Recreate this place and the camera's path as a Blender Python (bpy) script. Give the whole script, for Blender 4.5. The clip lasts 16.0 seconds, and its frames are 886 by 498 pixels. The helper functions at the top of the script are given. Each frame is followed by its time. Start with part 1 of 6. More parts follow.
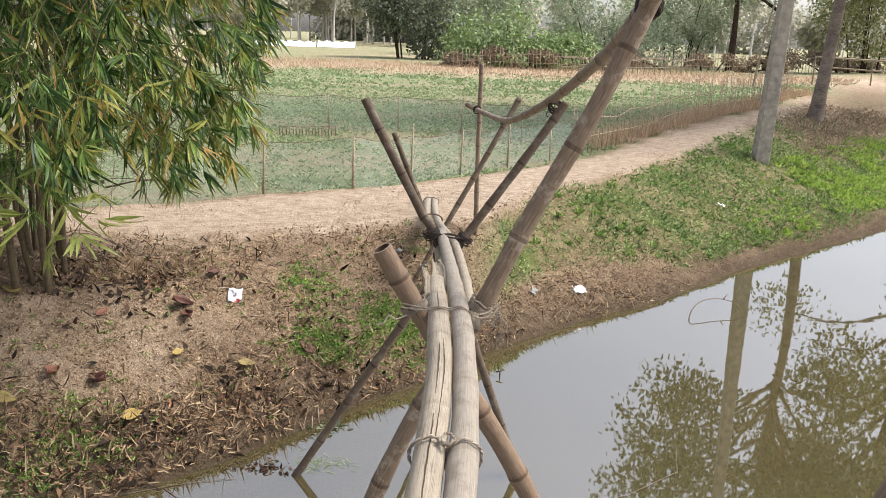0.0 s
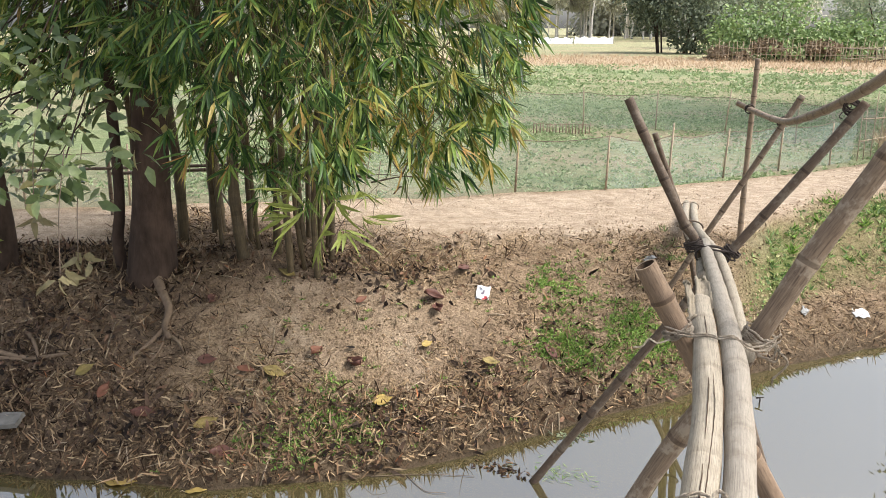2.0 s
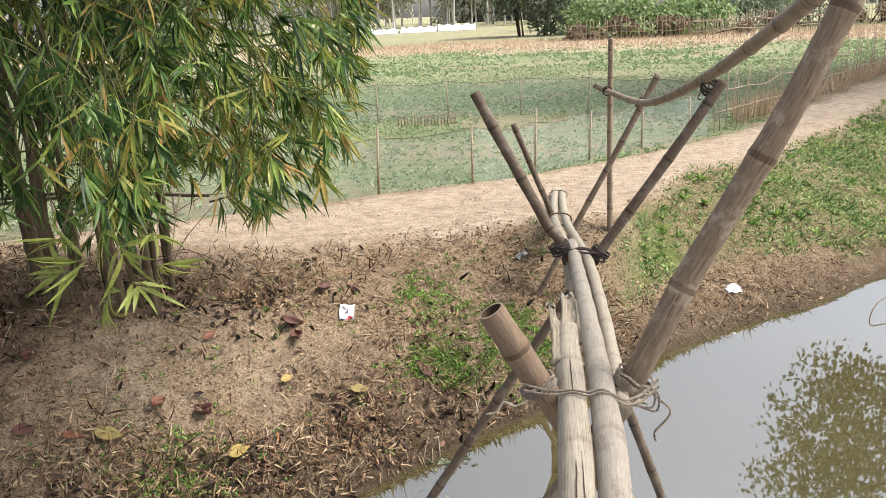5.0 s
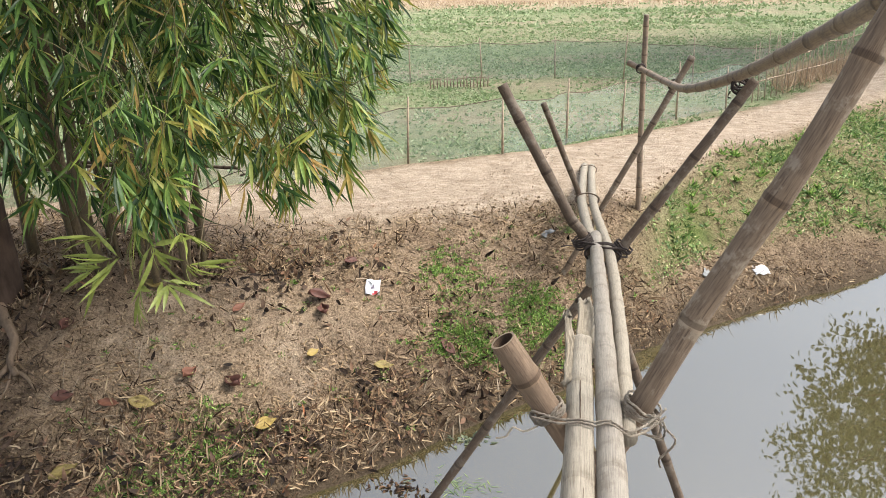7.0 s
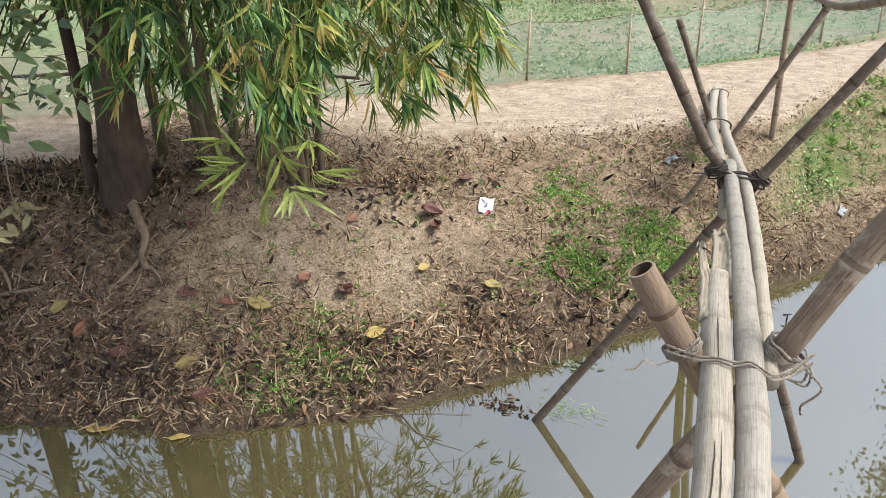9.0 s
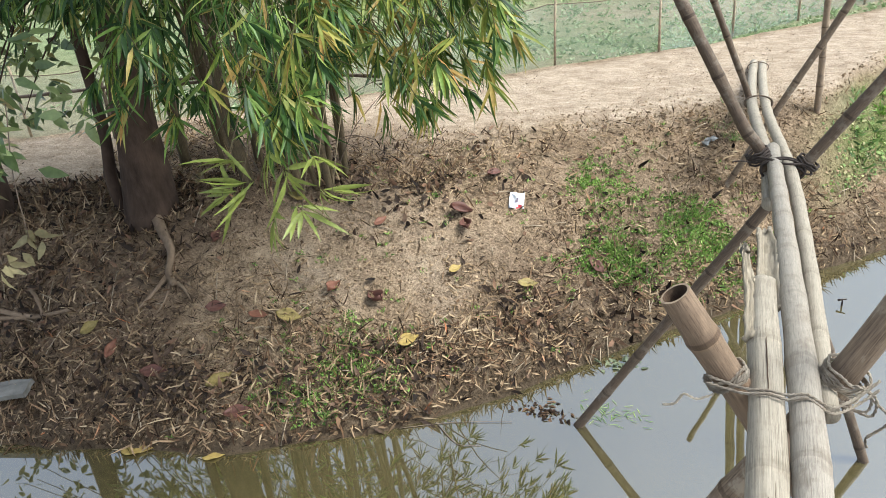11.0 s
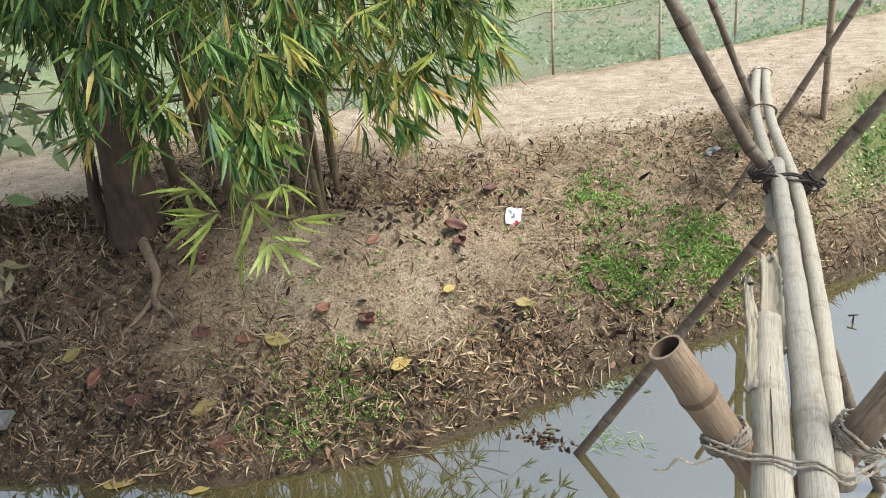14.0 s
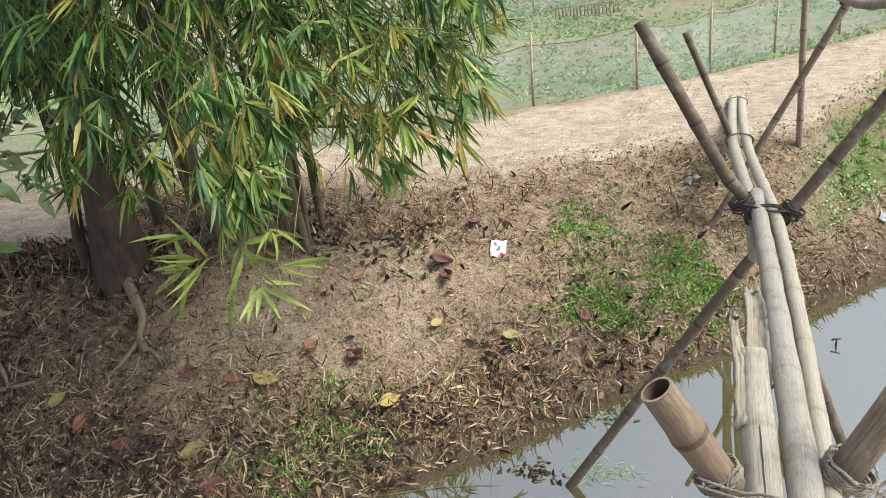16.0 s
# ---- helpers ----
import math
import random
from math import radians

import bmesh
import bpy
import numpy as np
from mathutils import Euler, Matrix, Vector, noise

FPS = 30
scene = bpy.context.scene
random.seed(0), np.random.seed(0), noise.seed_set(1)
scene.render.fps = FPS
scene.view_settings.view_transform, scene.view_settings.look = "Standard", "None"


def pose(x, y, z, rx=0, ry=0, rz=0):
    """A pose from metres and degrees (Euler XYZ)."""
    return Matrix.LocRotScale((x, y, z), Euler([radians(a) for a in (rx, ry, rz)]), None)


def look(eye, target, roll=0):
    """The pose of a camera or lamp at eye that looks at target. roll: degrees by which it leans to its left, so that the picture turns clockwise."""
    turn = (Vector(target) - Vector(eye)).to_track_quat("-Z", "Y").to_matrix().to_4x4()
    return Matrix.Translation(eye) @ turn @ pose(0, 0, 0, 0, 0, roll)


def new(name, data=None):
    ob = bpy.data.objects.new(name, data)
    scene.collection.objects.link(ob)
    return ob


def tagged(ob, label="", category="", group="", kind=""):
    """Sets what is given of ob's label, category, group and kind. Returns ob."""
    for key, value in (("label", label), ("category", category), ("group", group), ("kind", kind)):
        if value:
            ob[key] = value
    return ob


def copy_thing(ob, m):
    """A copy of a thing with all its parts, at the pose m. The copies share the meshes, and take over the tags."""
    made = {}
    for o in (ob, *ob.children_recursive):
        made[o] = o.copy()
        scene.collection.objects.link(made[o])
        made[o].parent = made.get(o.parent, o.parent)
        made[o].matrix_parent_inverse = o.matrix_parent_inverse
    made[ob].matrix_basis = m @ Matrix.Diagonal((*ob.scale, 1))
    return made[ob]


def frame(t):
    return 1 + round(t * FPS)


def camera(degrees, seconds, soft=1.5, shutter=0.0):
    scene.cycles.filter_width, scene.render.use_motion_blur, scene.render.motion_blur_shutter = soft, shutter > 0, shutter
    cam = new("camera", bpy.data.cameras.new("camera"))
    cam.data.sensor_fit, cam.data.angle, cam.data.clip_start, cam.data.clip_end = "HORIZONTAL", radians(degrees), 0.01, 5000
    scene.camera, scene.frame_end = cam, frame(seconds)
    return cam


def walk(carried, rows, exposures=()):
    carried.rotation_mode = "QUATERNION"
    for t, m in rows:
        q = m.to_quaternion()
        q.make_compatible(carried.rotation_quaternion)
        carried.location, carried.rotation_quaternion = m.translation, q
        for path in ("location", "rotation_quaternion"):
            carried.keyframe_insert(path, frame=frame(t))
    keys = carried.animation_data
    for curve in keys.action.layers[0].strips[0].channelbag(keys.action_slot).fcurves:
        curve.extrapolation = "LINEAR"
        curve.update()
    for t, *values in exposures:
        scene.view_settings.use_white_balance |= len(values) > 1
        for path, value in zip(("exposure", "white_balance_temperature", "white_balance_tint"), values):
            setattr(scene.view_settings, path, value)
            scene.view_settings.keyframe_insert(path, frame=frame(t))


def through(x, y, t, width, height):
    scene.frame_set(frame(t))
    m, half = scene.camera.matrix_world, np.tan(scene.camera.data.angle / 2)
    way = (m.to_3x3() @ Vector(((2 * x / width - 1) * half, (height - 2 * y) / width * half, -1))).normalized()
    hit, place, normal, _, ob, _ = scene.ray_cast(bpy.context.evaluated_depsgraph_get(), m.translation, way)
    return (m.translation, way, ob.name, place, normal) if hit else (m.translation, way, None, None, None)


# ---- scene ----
cam = camera(59.6, 16.0, 0.85)
PATH = [
    (0, (-0.168, 0.162, 3.175), (-0.155, 2.09, 2.642), 2.0),
    (0.5, (-0.199, 0.113, 3.163), (-0.378, 2.029, 2.616), 2.6),
    (1, (-0.246, 0.132, 3.14), (-0.692, 1.994, 2.561), 4.4),
    (1.5, (-0.288, 0.206, 3.14), (-0.886, 2.02, 2.548), 3.3),
    (2, (-0.245, 0.333, 3.182), (-0.848, 2.159, 2.629), 0.2),
    (2.5, (-0.236, 0.387, 3.293), (-0.835, 2.222, 2.771), -3.9),
    (3, (-0.264, 0.472, 3.33), (-0.892, 2.324, 2.912), -5.9),
    (3.5, (-0.279, 0.645, 3.259), (-0.922, 2.48, 2.793), -6.2),
    (4, (-0.271, 0.744, 3.228), (-0.841, 2.585, 2.691), -5.3),
    (4.5, (-0.232, 0.905, 3.167), (-0.648, 2.771, 2.578), -3.8),
    (4.7, (-0.181, 0.984, 3.164), (-0.492, 2.873, 2.585), -2.9),
    (6.8, (-0.153, 1.065, 3.421), (-0.579, 2.911, 2.781), -2.0),
    (7, (-0.122, 1.038, 3.405), (-0.516, 2.873, 2.714), -2.2),
    (7.5, (-0.138, 1.031, 3.381), (-0.468, 2.831, 2.574), -1.5),
    (8, (-0.195, 1.103, 3.373), (-0.685, 2.839, 2.51), -2.5),
    (8.5, (-0.209, 1.131, 3.376), (-0.777, 2.838, 2.502), -2.6),
    (9, (-0.229, 1.098, 3.366), (-0.864, 2.782, 2.494), -2.2),
    (9.2, (-0.266, 1.117, 3.367), (-0.936, 2.787, 2.493), -2.1),
    (11.5, (-0.223, 1.384, 3.377), (-0.963, 3.012, 2.481), -7.6),
    (12, (-0.226, 1.402, 3.388), (-0.976, 3.031, 2.503), -8.1),
    (12.5, (-0.24, 1.458, 3.375), (-0.992, 3.089, 2.494), -8.2),
    (13, (-0.244, 1.482, 3.369), (-1.011, 3.105, 2.488), -8.0),
    (13.5, (-0.235, 1.526, 3.36), (-1.008, 3.148, 2.482), -7.9),
    (14, (-0.216, 1.607, 3.351), (-0.966, 3.239, 2.472), -7.8),
    (14.5, (-0.19, 1.679, 3.373), (-0.916, 3.326, 2.503), -9.2),
    (15, (-0.196, 1.668, 3.386), (-0.916, 3.321, 2.52), -10.6),
    (15.5, (-0.22, 1.631, 3.388), (-0.934, 3.29, 2.529), -9.9),
    (16, (-0.224, 1.596, 3.408), (-0.938, 3.275, 2.588), -8.4),
]
walk(cam, [(t, look(eye, target, roll)) for t, eye, target, roll in PATH], [(0, 1.15, 6500, 13), (1, 1.22, 6500, 11), (1.5, 1.32, 6450, 9), (2.5, 1.35, 6500, 12), (4.5, 1.35, 6500, 11), (7.0, 1.3, 6400, 10), (9.0, 1.38, 6050, 8), (12.5, 1.42, 6000, 4), (16, 1.38, 6050, 4)])

# ---- light ----
world = bpy.data.worlds.new("world")
scene.world = world
world.use_nodes = True
wn, wl = world.node_tree.nodes, world.node_tree.links
sky = wn.new("ShaderNodeTexSky")
sky.sky_type, sky.sun_disc = "NISHITA", False
sky.sun_elevation, sky.sun_rotation = radians(53.5), radians(79)
sky.dust_density, sky.air_density, sky.ozone_density = 3.2, 1.0, 2.5
soft_sky = wn.new("ShaderNodeHueSaturation")
soft_sky.inputs["Saturation"].default_value = 0.46
wl.new(sky.outputs[0], soft_sky.inputs["Color"])
wl.new(soft_sky.outputs[0], wn["Background"].inputs[0])
wn["Background"].inputs[1].default_value = 0.138
sun_data = bpy.data.lights.new("sun", "SUN")
sun_data.energy, sun_data.angle, sun_data.color = 2.15, radians(22), (1.0, 0.95, 0.86)
sun = new("sun", sun_data)
sun.matrix_world = look((7.8, 1.5, 10.8), (0, 0, 0))

WATER = -0.06
rng = np.random.default_rng(7)


# ---- materials ----
def material(name, rough=0.7, spec=0.3):
    m = bpy.data.materials.new(name)
    m.use_nodes = True
    b = m.node_tree.nodes["Principled BSDF"]
    b.inputs["Roughness"].default_value = rough
    b.inputs["Specular IOR Level"].default_value = spec
    return m, m.node_tree.nodes, m.node_tree.links, b


def ramp(nodes, links, fac, stops):
    r = nodes.new("ShaderNodeValToRGB")
    while len(r.color_ramp.elements) < len(stops):
        r.color_ramp.elements.new(0.5)
    for e, (p, c) in zip(r.color_ramp.elements, stops):
        e.position, e.color = p, (*c, 1)
    links.new(fac, r.inputs[0])
    return r.outputs[0]


def noise_tex(nodes, links, scale, detail=4, rough=0.55, vector=None, stretch=None):
    n = nodes.new("ShaderNodeTexNoise")
    n.inputs["Scale"].default_value, n.inputs["Detail"].default_value, n.inputs["Roughness"].default_value = scale, detail, rough
    if vector is None:
        vector = nodes.new("ShaderNodeTexCoord").outputs["Object"]
    if stretch:
        mp = nodes.new("ShaderNodeMapping")
        mp.inputs["Scale"].default_value = stretch
        links.new(vector, mp.inputs[0])
        vector = mp.outputs[0]
    links.new(vector, n.inputs["Vector"])
    return n.outputs["Fac"]


def mix(nodes, links, fac, a, b, mode="MIX"):
    m = nodes.new("ShaderNodeMix")
    m.data_type, m.blend_type = "RGBA", mode
    for sock, val in ((m.inputs[0], fac), (m.inputs[6], a), (m.inputs[7], b)):
        if isinstance(val, (int, float)):
            sock.default_value = val
        elif isinstance(val, tuple):
            sock.default_value = (*val, 1)
        else:
            links.new(val, sock)
    return m.outputs[2]


def bump(nodes, links, b, height, strength=0.4, dist=0.01):
    n = nodes.new("ShaderNodeBump")
    n.inputs["Strength"].default_value, n.inputs["Distance"].default_value = strength, dist
    links.new(height, n.inputs["Height"])
    links.new(n.outputs[0], b.inputs["Normal"])


def leaf_material(name, stops, rough=0.5, through=0.3, veins=60.0, spec=0.35):
    """Leaves whose colour differs from leaf to leaf, and which let some light through."""
    m, n, l, b = material(name, rough, spec)
    g = n.new("ShaderNodeNewGeometry")
    col = ramp(n, l, g.outputs["Random Per Island"], stops)
    patch = noise_tex(n, l, veins, 3)
    col = mix(n, l, 1.0, col, ramp(n, l, patch, [(0.3, (0.72, 0.72, 0.7)), (0.7, (1.15, 1.12, 1.05))]), "MULTIPLY")
    l.new(col, b.inputs["Base Color"])
    if through:
        t = n.new("ShaderNodeBsdfTranslucent")
        l.new(col, t.inputs[0])
        s = n.new("ShaderNodeMixShader")
        s.inputs[0].default_value = through
        l.new(b.outputs[0], s.inputs[1])
        l.new(t.outputs[0], s.inputs[2])
        l.new(s.outputs[0], n["Material Output"].inputs[0])
    return m


def pole_material(name, light, dark, stain, rough=0.6, ring_strength=0.45, cracks=0.65, blots=0.85, crosscut=0.03):
    """Old bamboo: streaks along the pole (UV x runs along it), stains, fine cracks and worn nodes."""
    m, n, l, b = material(name, rough, 0.3)
    uv = n.new("ShaderNodeTexCoord").outputs["UV"]
    streak = noise_tex(n, l, 9, 5, 0.6, uv, (0.17, 7.0, 1))
    blot = noise_tex(n, l, 11, 6, 0.7)
    fine = noise_tex(n, l, 60, 4, 0.65, uv, (0.05, 4.0, 1))
    rnd = n.new("ShaderNodeObjectInfo").outputs["Random"]
    base = mix(n, l, 0.5, ramp(n, l, streak, [(0.36, dark), (0.60, light)]), ramp(n, l, noise_tex(n, l, 14, 6, 0.75, uv, (0.5, 2.2, 1)), [(0.40, dark), (0.58, light)]))
    base = mix(n, l, ramp(n, l, blot, [(0.52, (0, 0, 0)), (0.60, (blots, blots, blots))]), base, stain)
    crack = ramp(n, l, fine, [(0.40, (0.16, 0.135, 0.115)), (0.455, (1, 1, 1))])
    base = mix(n, l, cracks, base, crack, "MULTIPLY")
    sep = n.new("ShaderNodeSeparateXYZ")
    l.new(uv, sep.inputs[0])
    fr = n.new("ShaderNodeMath")
    fr.operation = "FRACT"
    l.new(sep.outputs[0], fr.inputs[0])
    ring = ramp(n, l, fr.outputs[0], [(0.44, (1, 1, 1)), (0.475, (1.22, 1.2, 1.15)), (0.48, (0.5, 0.45, 0.41)), (0.52, (0.42, 0.38, 0.34)), (0.53, (0.85, 0.83, 0.8)), (0.60, (1, 1, 1))])
    base = mix(n, l, ring_strength, base, ring, "MULTIPLY")
    across = noise_tex(n, l, 40, 4, 0.7, uv, (4.0, 1.2, 1))
    base = mix(n, l, crosscut, base, ramp(n, l, across, [(0.35, (0.4, 0.36, 0.32)), (0.40, (1, 1, 1))]), "MULTIPLY")
    base = mix(n, l, 1.0, base, ramp(n, l, rnd, [(0, (0.9, 0.9, 0.9)), (1, (1.1, 1.08, 1.05))]), "MULTIPLY")
    l.new(base, b.inputs["Base Color"])
    bump(n, l, b, fine, 0.5, 0.004)
    return m


DECK = pole_material("weathered_bamboo", (0.32, 0.285, 0.228), (0.215, 0.186, 0.142), (0.15, 0.122, 0.088), 0.75, 0.3, 0.6, 0.25, 0.3)
DECK_GREY = pole_material("grey_bamboo", (0.295, 0.265, 0.22), (0.19, 0.165, 0.137), (0.14, 0.113, 0.085), 0.5, 0.3, 0.45, 0.45, 0.05)
BROWN = pole_material("brown_bamboo", (0.245, 0.18, 0.122), (0.085, 0.058, 0.04), (0.31, 0.255, 0.19), 0.65, 0.9, 0.22)
DARK = pole_material("dark_bamboo", (0.15, 0.105, 0.07), (0.045, 0.031, 0.022), (0.17, 0.135, 0.10), 0.65, 0.9, 0.3)
TAN = pole_material("tan_bamboo", (0.31, 0.235, 0.16), (0.15, 0.105, 0.07), (0.14, 0.105, 0.08), 0.6, 0.8, 0.3)
INSIDE = pole_material("bamboo_inside", (0.10, 0.065, 0.04), (0.05, 0.03, 0.02), (0.07, 0.05, 0.03), 0.9)
RAW = pole_material("raw_split_bamboo", (0.36, 0.31, 0.23), (0.17, 0.14, 0.10), (0.27, 0.225, 0.16), 0.8, 0.0)
TUBE = pole_material("tube_bamboo", (0.235, 0.165, 0.11), (0.10, 0.068, 0.045), (0.17, 0.12, 0.08), 0.6, 0.9, 0.3)
CULM = pole_material("living_culm", (0.15, 0.115, 0.062), (0.055, 0.04, 0.024), (0.085, 0.064, 0.038))


def bark_material(name, light, dark, scale=14, rings=0.35):
    m, n, l, b = material(name, 0.9, 0.15)
    a = noise_tex(n, l, scale, 6, 0.65, None, (1, 1, rings))
    c = noise_tex(n, l, 3, 3)
    col = mix(n, l, 0.6, ramp(n, l, a, [(0.35, dark), (0.65, light)]), ramp(n, l, c, [(0.3, dark), (0.7, light)]))
    l.new(col, b.inputs["Base Color"])
    bump(n, l, b, a, 0.8, 0.02)
    return m


BARK = bark_material("dark_bark", (0.095, 0.063, 0.046), (0.02, 0.014, 0.010))
ROOT = bark_material("root_bark", (0.25, 0.18, 0.122), (0.10, 0.07, 0.046), 30)
PALE_BARK = bark_material("pale_bark", (0.32, 0.26, 0.21), (0.07, 0.052, 0.04), 9, 3.0)
# Bark of the far wood, paled in its base colour to imitate haze.
HAZE_PALED_BARK = bark_material("haze_paled_bark", (0.66, 0.62, 0.57), (0.46, 0.43, 0.40), 4)


def rope_material():
    m, n, l, b = material("jute_rope", 0.9, 0.15)
    uv = n.new("ShaderNodeTexCoord").outputs["UV"]
    w = n.new("ShaderNodeTexWave")
    w.bands_direction, w.inputs["Scale"].default_value, w.inputs["Distortion"].default_value = "DIAGONAL", 14, 0.6
    l.new(uv, w.inputs[0])
    col = mix(n, l, 0.7, ramp(n, l, w.outputs["Fac"], [(0.1, (0.20, 0.16, 0.12)), (0.7, (0.48, 0.41, 0.32))]),
              ramp(n, l, noise_tex(n, l, 25), [(0.35, (0.25, 0.20, 0.15)), (0.65, (0.50, 0.43, 0.34))]))
    l.new(col, b.inputs["Base Color"])
    bump(n, l, b, w.outputs["Fac"], 0.7, 0.004)
    return m


ROPE = rope_material()


def plain(name, col, rough=0.7, spec=0.3, var=0.25, scale=20.0):
    m, n, l, b = material(name, rough, spec)
    lo, hi = tuple(c * (1 - var) for c in col), tuple(min(1, c * (1 + var)) for c in col)
    l.new(ramp(n, l, noise_tex(n, l, scale, 5, 0.6), [(0.3, lo), (0.7, hi)]), b.inputs["Base Color"])
    bump(n, l, b, noise_tex(n, l, scale * 3, 4), 0.3, 0.01)
    return m


CONCRETE = plain("concrete", (0.30, 0.265, 0.215), 0.9, 0.2, 0.35, 7)
DARK_ROPE = plain("dark_cord", (0.05, 0.04, 0.035), 0.9, 0.1, 0.4, 60)
WHITE_FOIL = plain("white_foil", (0.78, 0.78, 0.80), 0.35, 0.5, 0.08, 40)
RED_PRINT = plain("red_print", (0.45, 0.05, 0.06), 0.4, 0.5, 0.15, 40)
DARK_PRINT = plain("dark_print", (0.36, 0.30, 0.36), 0.4, 0.5, 0.2, 40)
GREY_SCRAP = plain("grey_plastic", (0.26, 0.26, 0.25), 0.5, 0.4, 0.3, 30)
WHITE_SHEET = plain("white_sheet", (0.8, 0.8, 0.8), 0.5, 0.4, 0.06, 2)
BOARD = plain("weathered_board", (0.17, 0.16, 0.14), 0.9, 0.2, 0.25, 12)
STICK = plain("dry_stick", (0.34, 0.27, 0.19), 0.9, 0.15, 0.35, 25)
TWIG = plain("grey_twig", (0.16, 0.12, 0.09), 0.9, 0.15, 0.3, 30)
GREEN_TWIG = plain("green_twig", (0.075, 0.07, 0.03), 0.8, 0.15, 0.4, 30)
WILTED = leaf_material("wilted_leaf", [(0, (0.10, 0.10, 0.045)), (0.6, (0.19, 0.165, 0.09)), (1, (0.17, 0.115, 0.055))], 0.7, 0.2, 30)
STRAW = leaf_material("straw", [(0, (0.44, 0.33, 0.21)), (0.5, (0.56, 0.43, 0.30)), (1, (0.38, 0.25, 0.16))], 0.8, 0.15)
# Lightest and darkest leaf tones also imitate sky glints and shaded gaps.
BAMBOO_LEAF = leaf_material("bamboo_leaf", [(0, (0.012, 0.032, 0.009)), (0.35, (0.045, 0.10, 0.023)), (0.66, (0.13, 0.22, 0.048)),
                                            (0.86, (0.225, 0.31, 0.072)), (0.965, (0.38, 0.36, 0.11)), (1, (0.38, 0.21, 0.07))], 0.43, 0.32, 60.0, 0.28)
DRY_BAMBOO_LEAF = leaf_material("drying_bamboo_leaf", [(0, (0.03, 0.055, 0.011)), (0.4, (0.12, 0.17, 0.03)), (0.75, (0.28, 0.29, 0.06)), (1, (0.34, 0.22, 0.07))], 0.48, 0.34, 60.0, 0.2)
FRESH_FROND = leaf_material("fresh_bamboo_leaf", [(0, (0.07, 0.115, 0.022)), (0.5, (0.17, 0.22, 0.045)), (1, (0.36, 0.33, 0.10))], 0.42, 0.35)
BROAD_LEAF = leaf_material("broad_leaf", [(0, (0.05, 0.085, 0.03)), (0.5, (0.12, 0.175, 0.06)), (0.9, (0.26, 0.32, 0.13)), (1, (0.36, 0.30, 0.12))], 0.32, 0.25, 30, 0.5)
# Far grove greens lightened in the base colour in place of haze.
HAZE_GROVE = leaf_material("haze_paled_grove_leaf", [(0, (0.20, 0.26, 0.18)), (0.5, (0.33, 0.40, 0.27)), (1, (0.45, 0.50, 0.35))], 0.7, 0.35, 4)
BRUSH = leaf_material("dry_brush", [(0, (0.16, 0.12, 0.085)), (0.5, (0.30, 0.225, 0.15)), (1, (0.44, 0.34, 0.23))], 0.8, 0.1, 10)
CLOD = leaf_material("earth_crumb", [(0, (0.09, 0.06, 0.038)), (0.5, (0.25, 0.178, 0.115)), (1, (0.40, 0.295, 0.195))], 0.95, 0, 40, 0.1)
LUSH = leaf_material("lush_leaf", [(0, (0.16, 0.28, 0.04)), (0.5, (0.33, 0.48, 0.09)), (1, (0.45, 0.56, 0.14))], 0.55, 0.4, 20)
# Next two grove greens are raised in base colour as a haze stand-in.
FAR_LEAF = leaf_material("grove_leaf", [(0, (0.10, 0.13, 0.08)), (0.5, (0.16, 0.20, 0.12)), (1, (0.24, 0.28, 0.17))], 0.6, 0.25, 4)
DARK_GROVE = leaf_material("dark_grove_leaf", [(0, (0.085, 0.11, 0.075)), (0.6, (0.15, 0.18, 0.115)), (1, (0.22, 0.25, 0.16))], 0.6, 0.3, 4)
VINE_LEAF = leaf_material("vine_leaf", [(0, (0.12, 0.20, 0.07)), (0.5, (0.21, 0.31, 0.115)), (1, (0.32, 0.42, 0.18))], 0.55, 0.25, 4)
OLIVE_LEAF = leaf_material("olive_tree_leaf", [(0, (0.14, 0.17, 0.07)), (0.5, (0.24, 0.26, 0.11)), (1, (0.36, 0.34, 0.17))], 0.6, 0.25, 4)
# Far wood leaves greyed and lightened, so distance haze sits in the colour.
HAZE_PALED_FOREST = leaf_material("haze_paled_forest_leaf", [(0, (0.42, 0.43, 0.36)), (0.5, (0.54, 0.54, 0.46)), (1, (0.66, 0.65, 0.56))], 0.7, 0.5, 2)
LITTER = leaf_material("dry_leaf_litter", [(0, (0.015, 0.010, 0.007)), (0.3, (0.065, 0.042, 0.026)), (0.6, (0.22, 0.15, 0.09)), (0.85, (0.36, 0.26, 0.16)), (1, (0.50, 0.39, 0.26))], 0.88, 0.08, 40, 0.1)
DARK_LITTER = leaf_material("old_leaf_litter", [(0, (0.012, 0.009, 0.008)), (0.5, (0.045, 0.028, 0.019)), (1, (0.17, 0.105, 0.065))], 0.9, 0.05, 25, 0.1)
WEED = leaf_material("weed_leaf", [(0, (0.045, 0.10, 0.022)), (0.5, (0.19, 0.33, 0.065)), (1, (0.38, 0.51, 0.15))], 0.5, 0.3, 40)
GRASS = leaf_material("bank_grass", [(0, (0.06, 0.115, 0.035)), (0.45, (0.17, 0.275, 0.08)), (0.78, (0.32, 0.42, 0.15)), (0.92, (0.46, 0.46, 0.23)), (1, (0.52, 0.42, 0.28))], 0.6, 0.3, 2.2)
CROP = leaf_material("crop_leaf", [(0, (0.18, 0.26, 0.11)), (0.6, (0.29, 0.38, 0.19)), (1, (0.42, 0.47, 0.29))], 0.6, 0.3, 10)
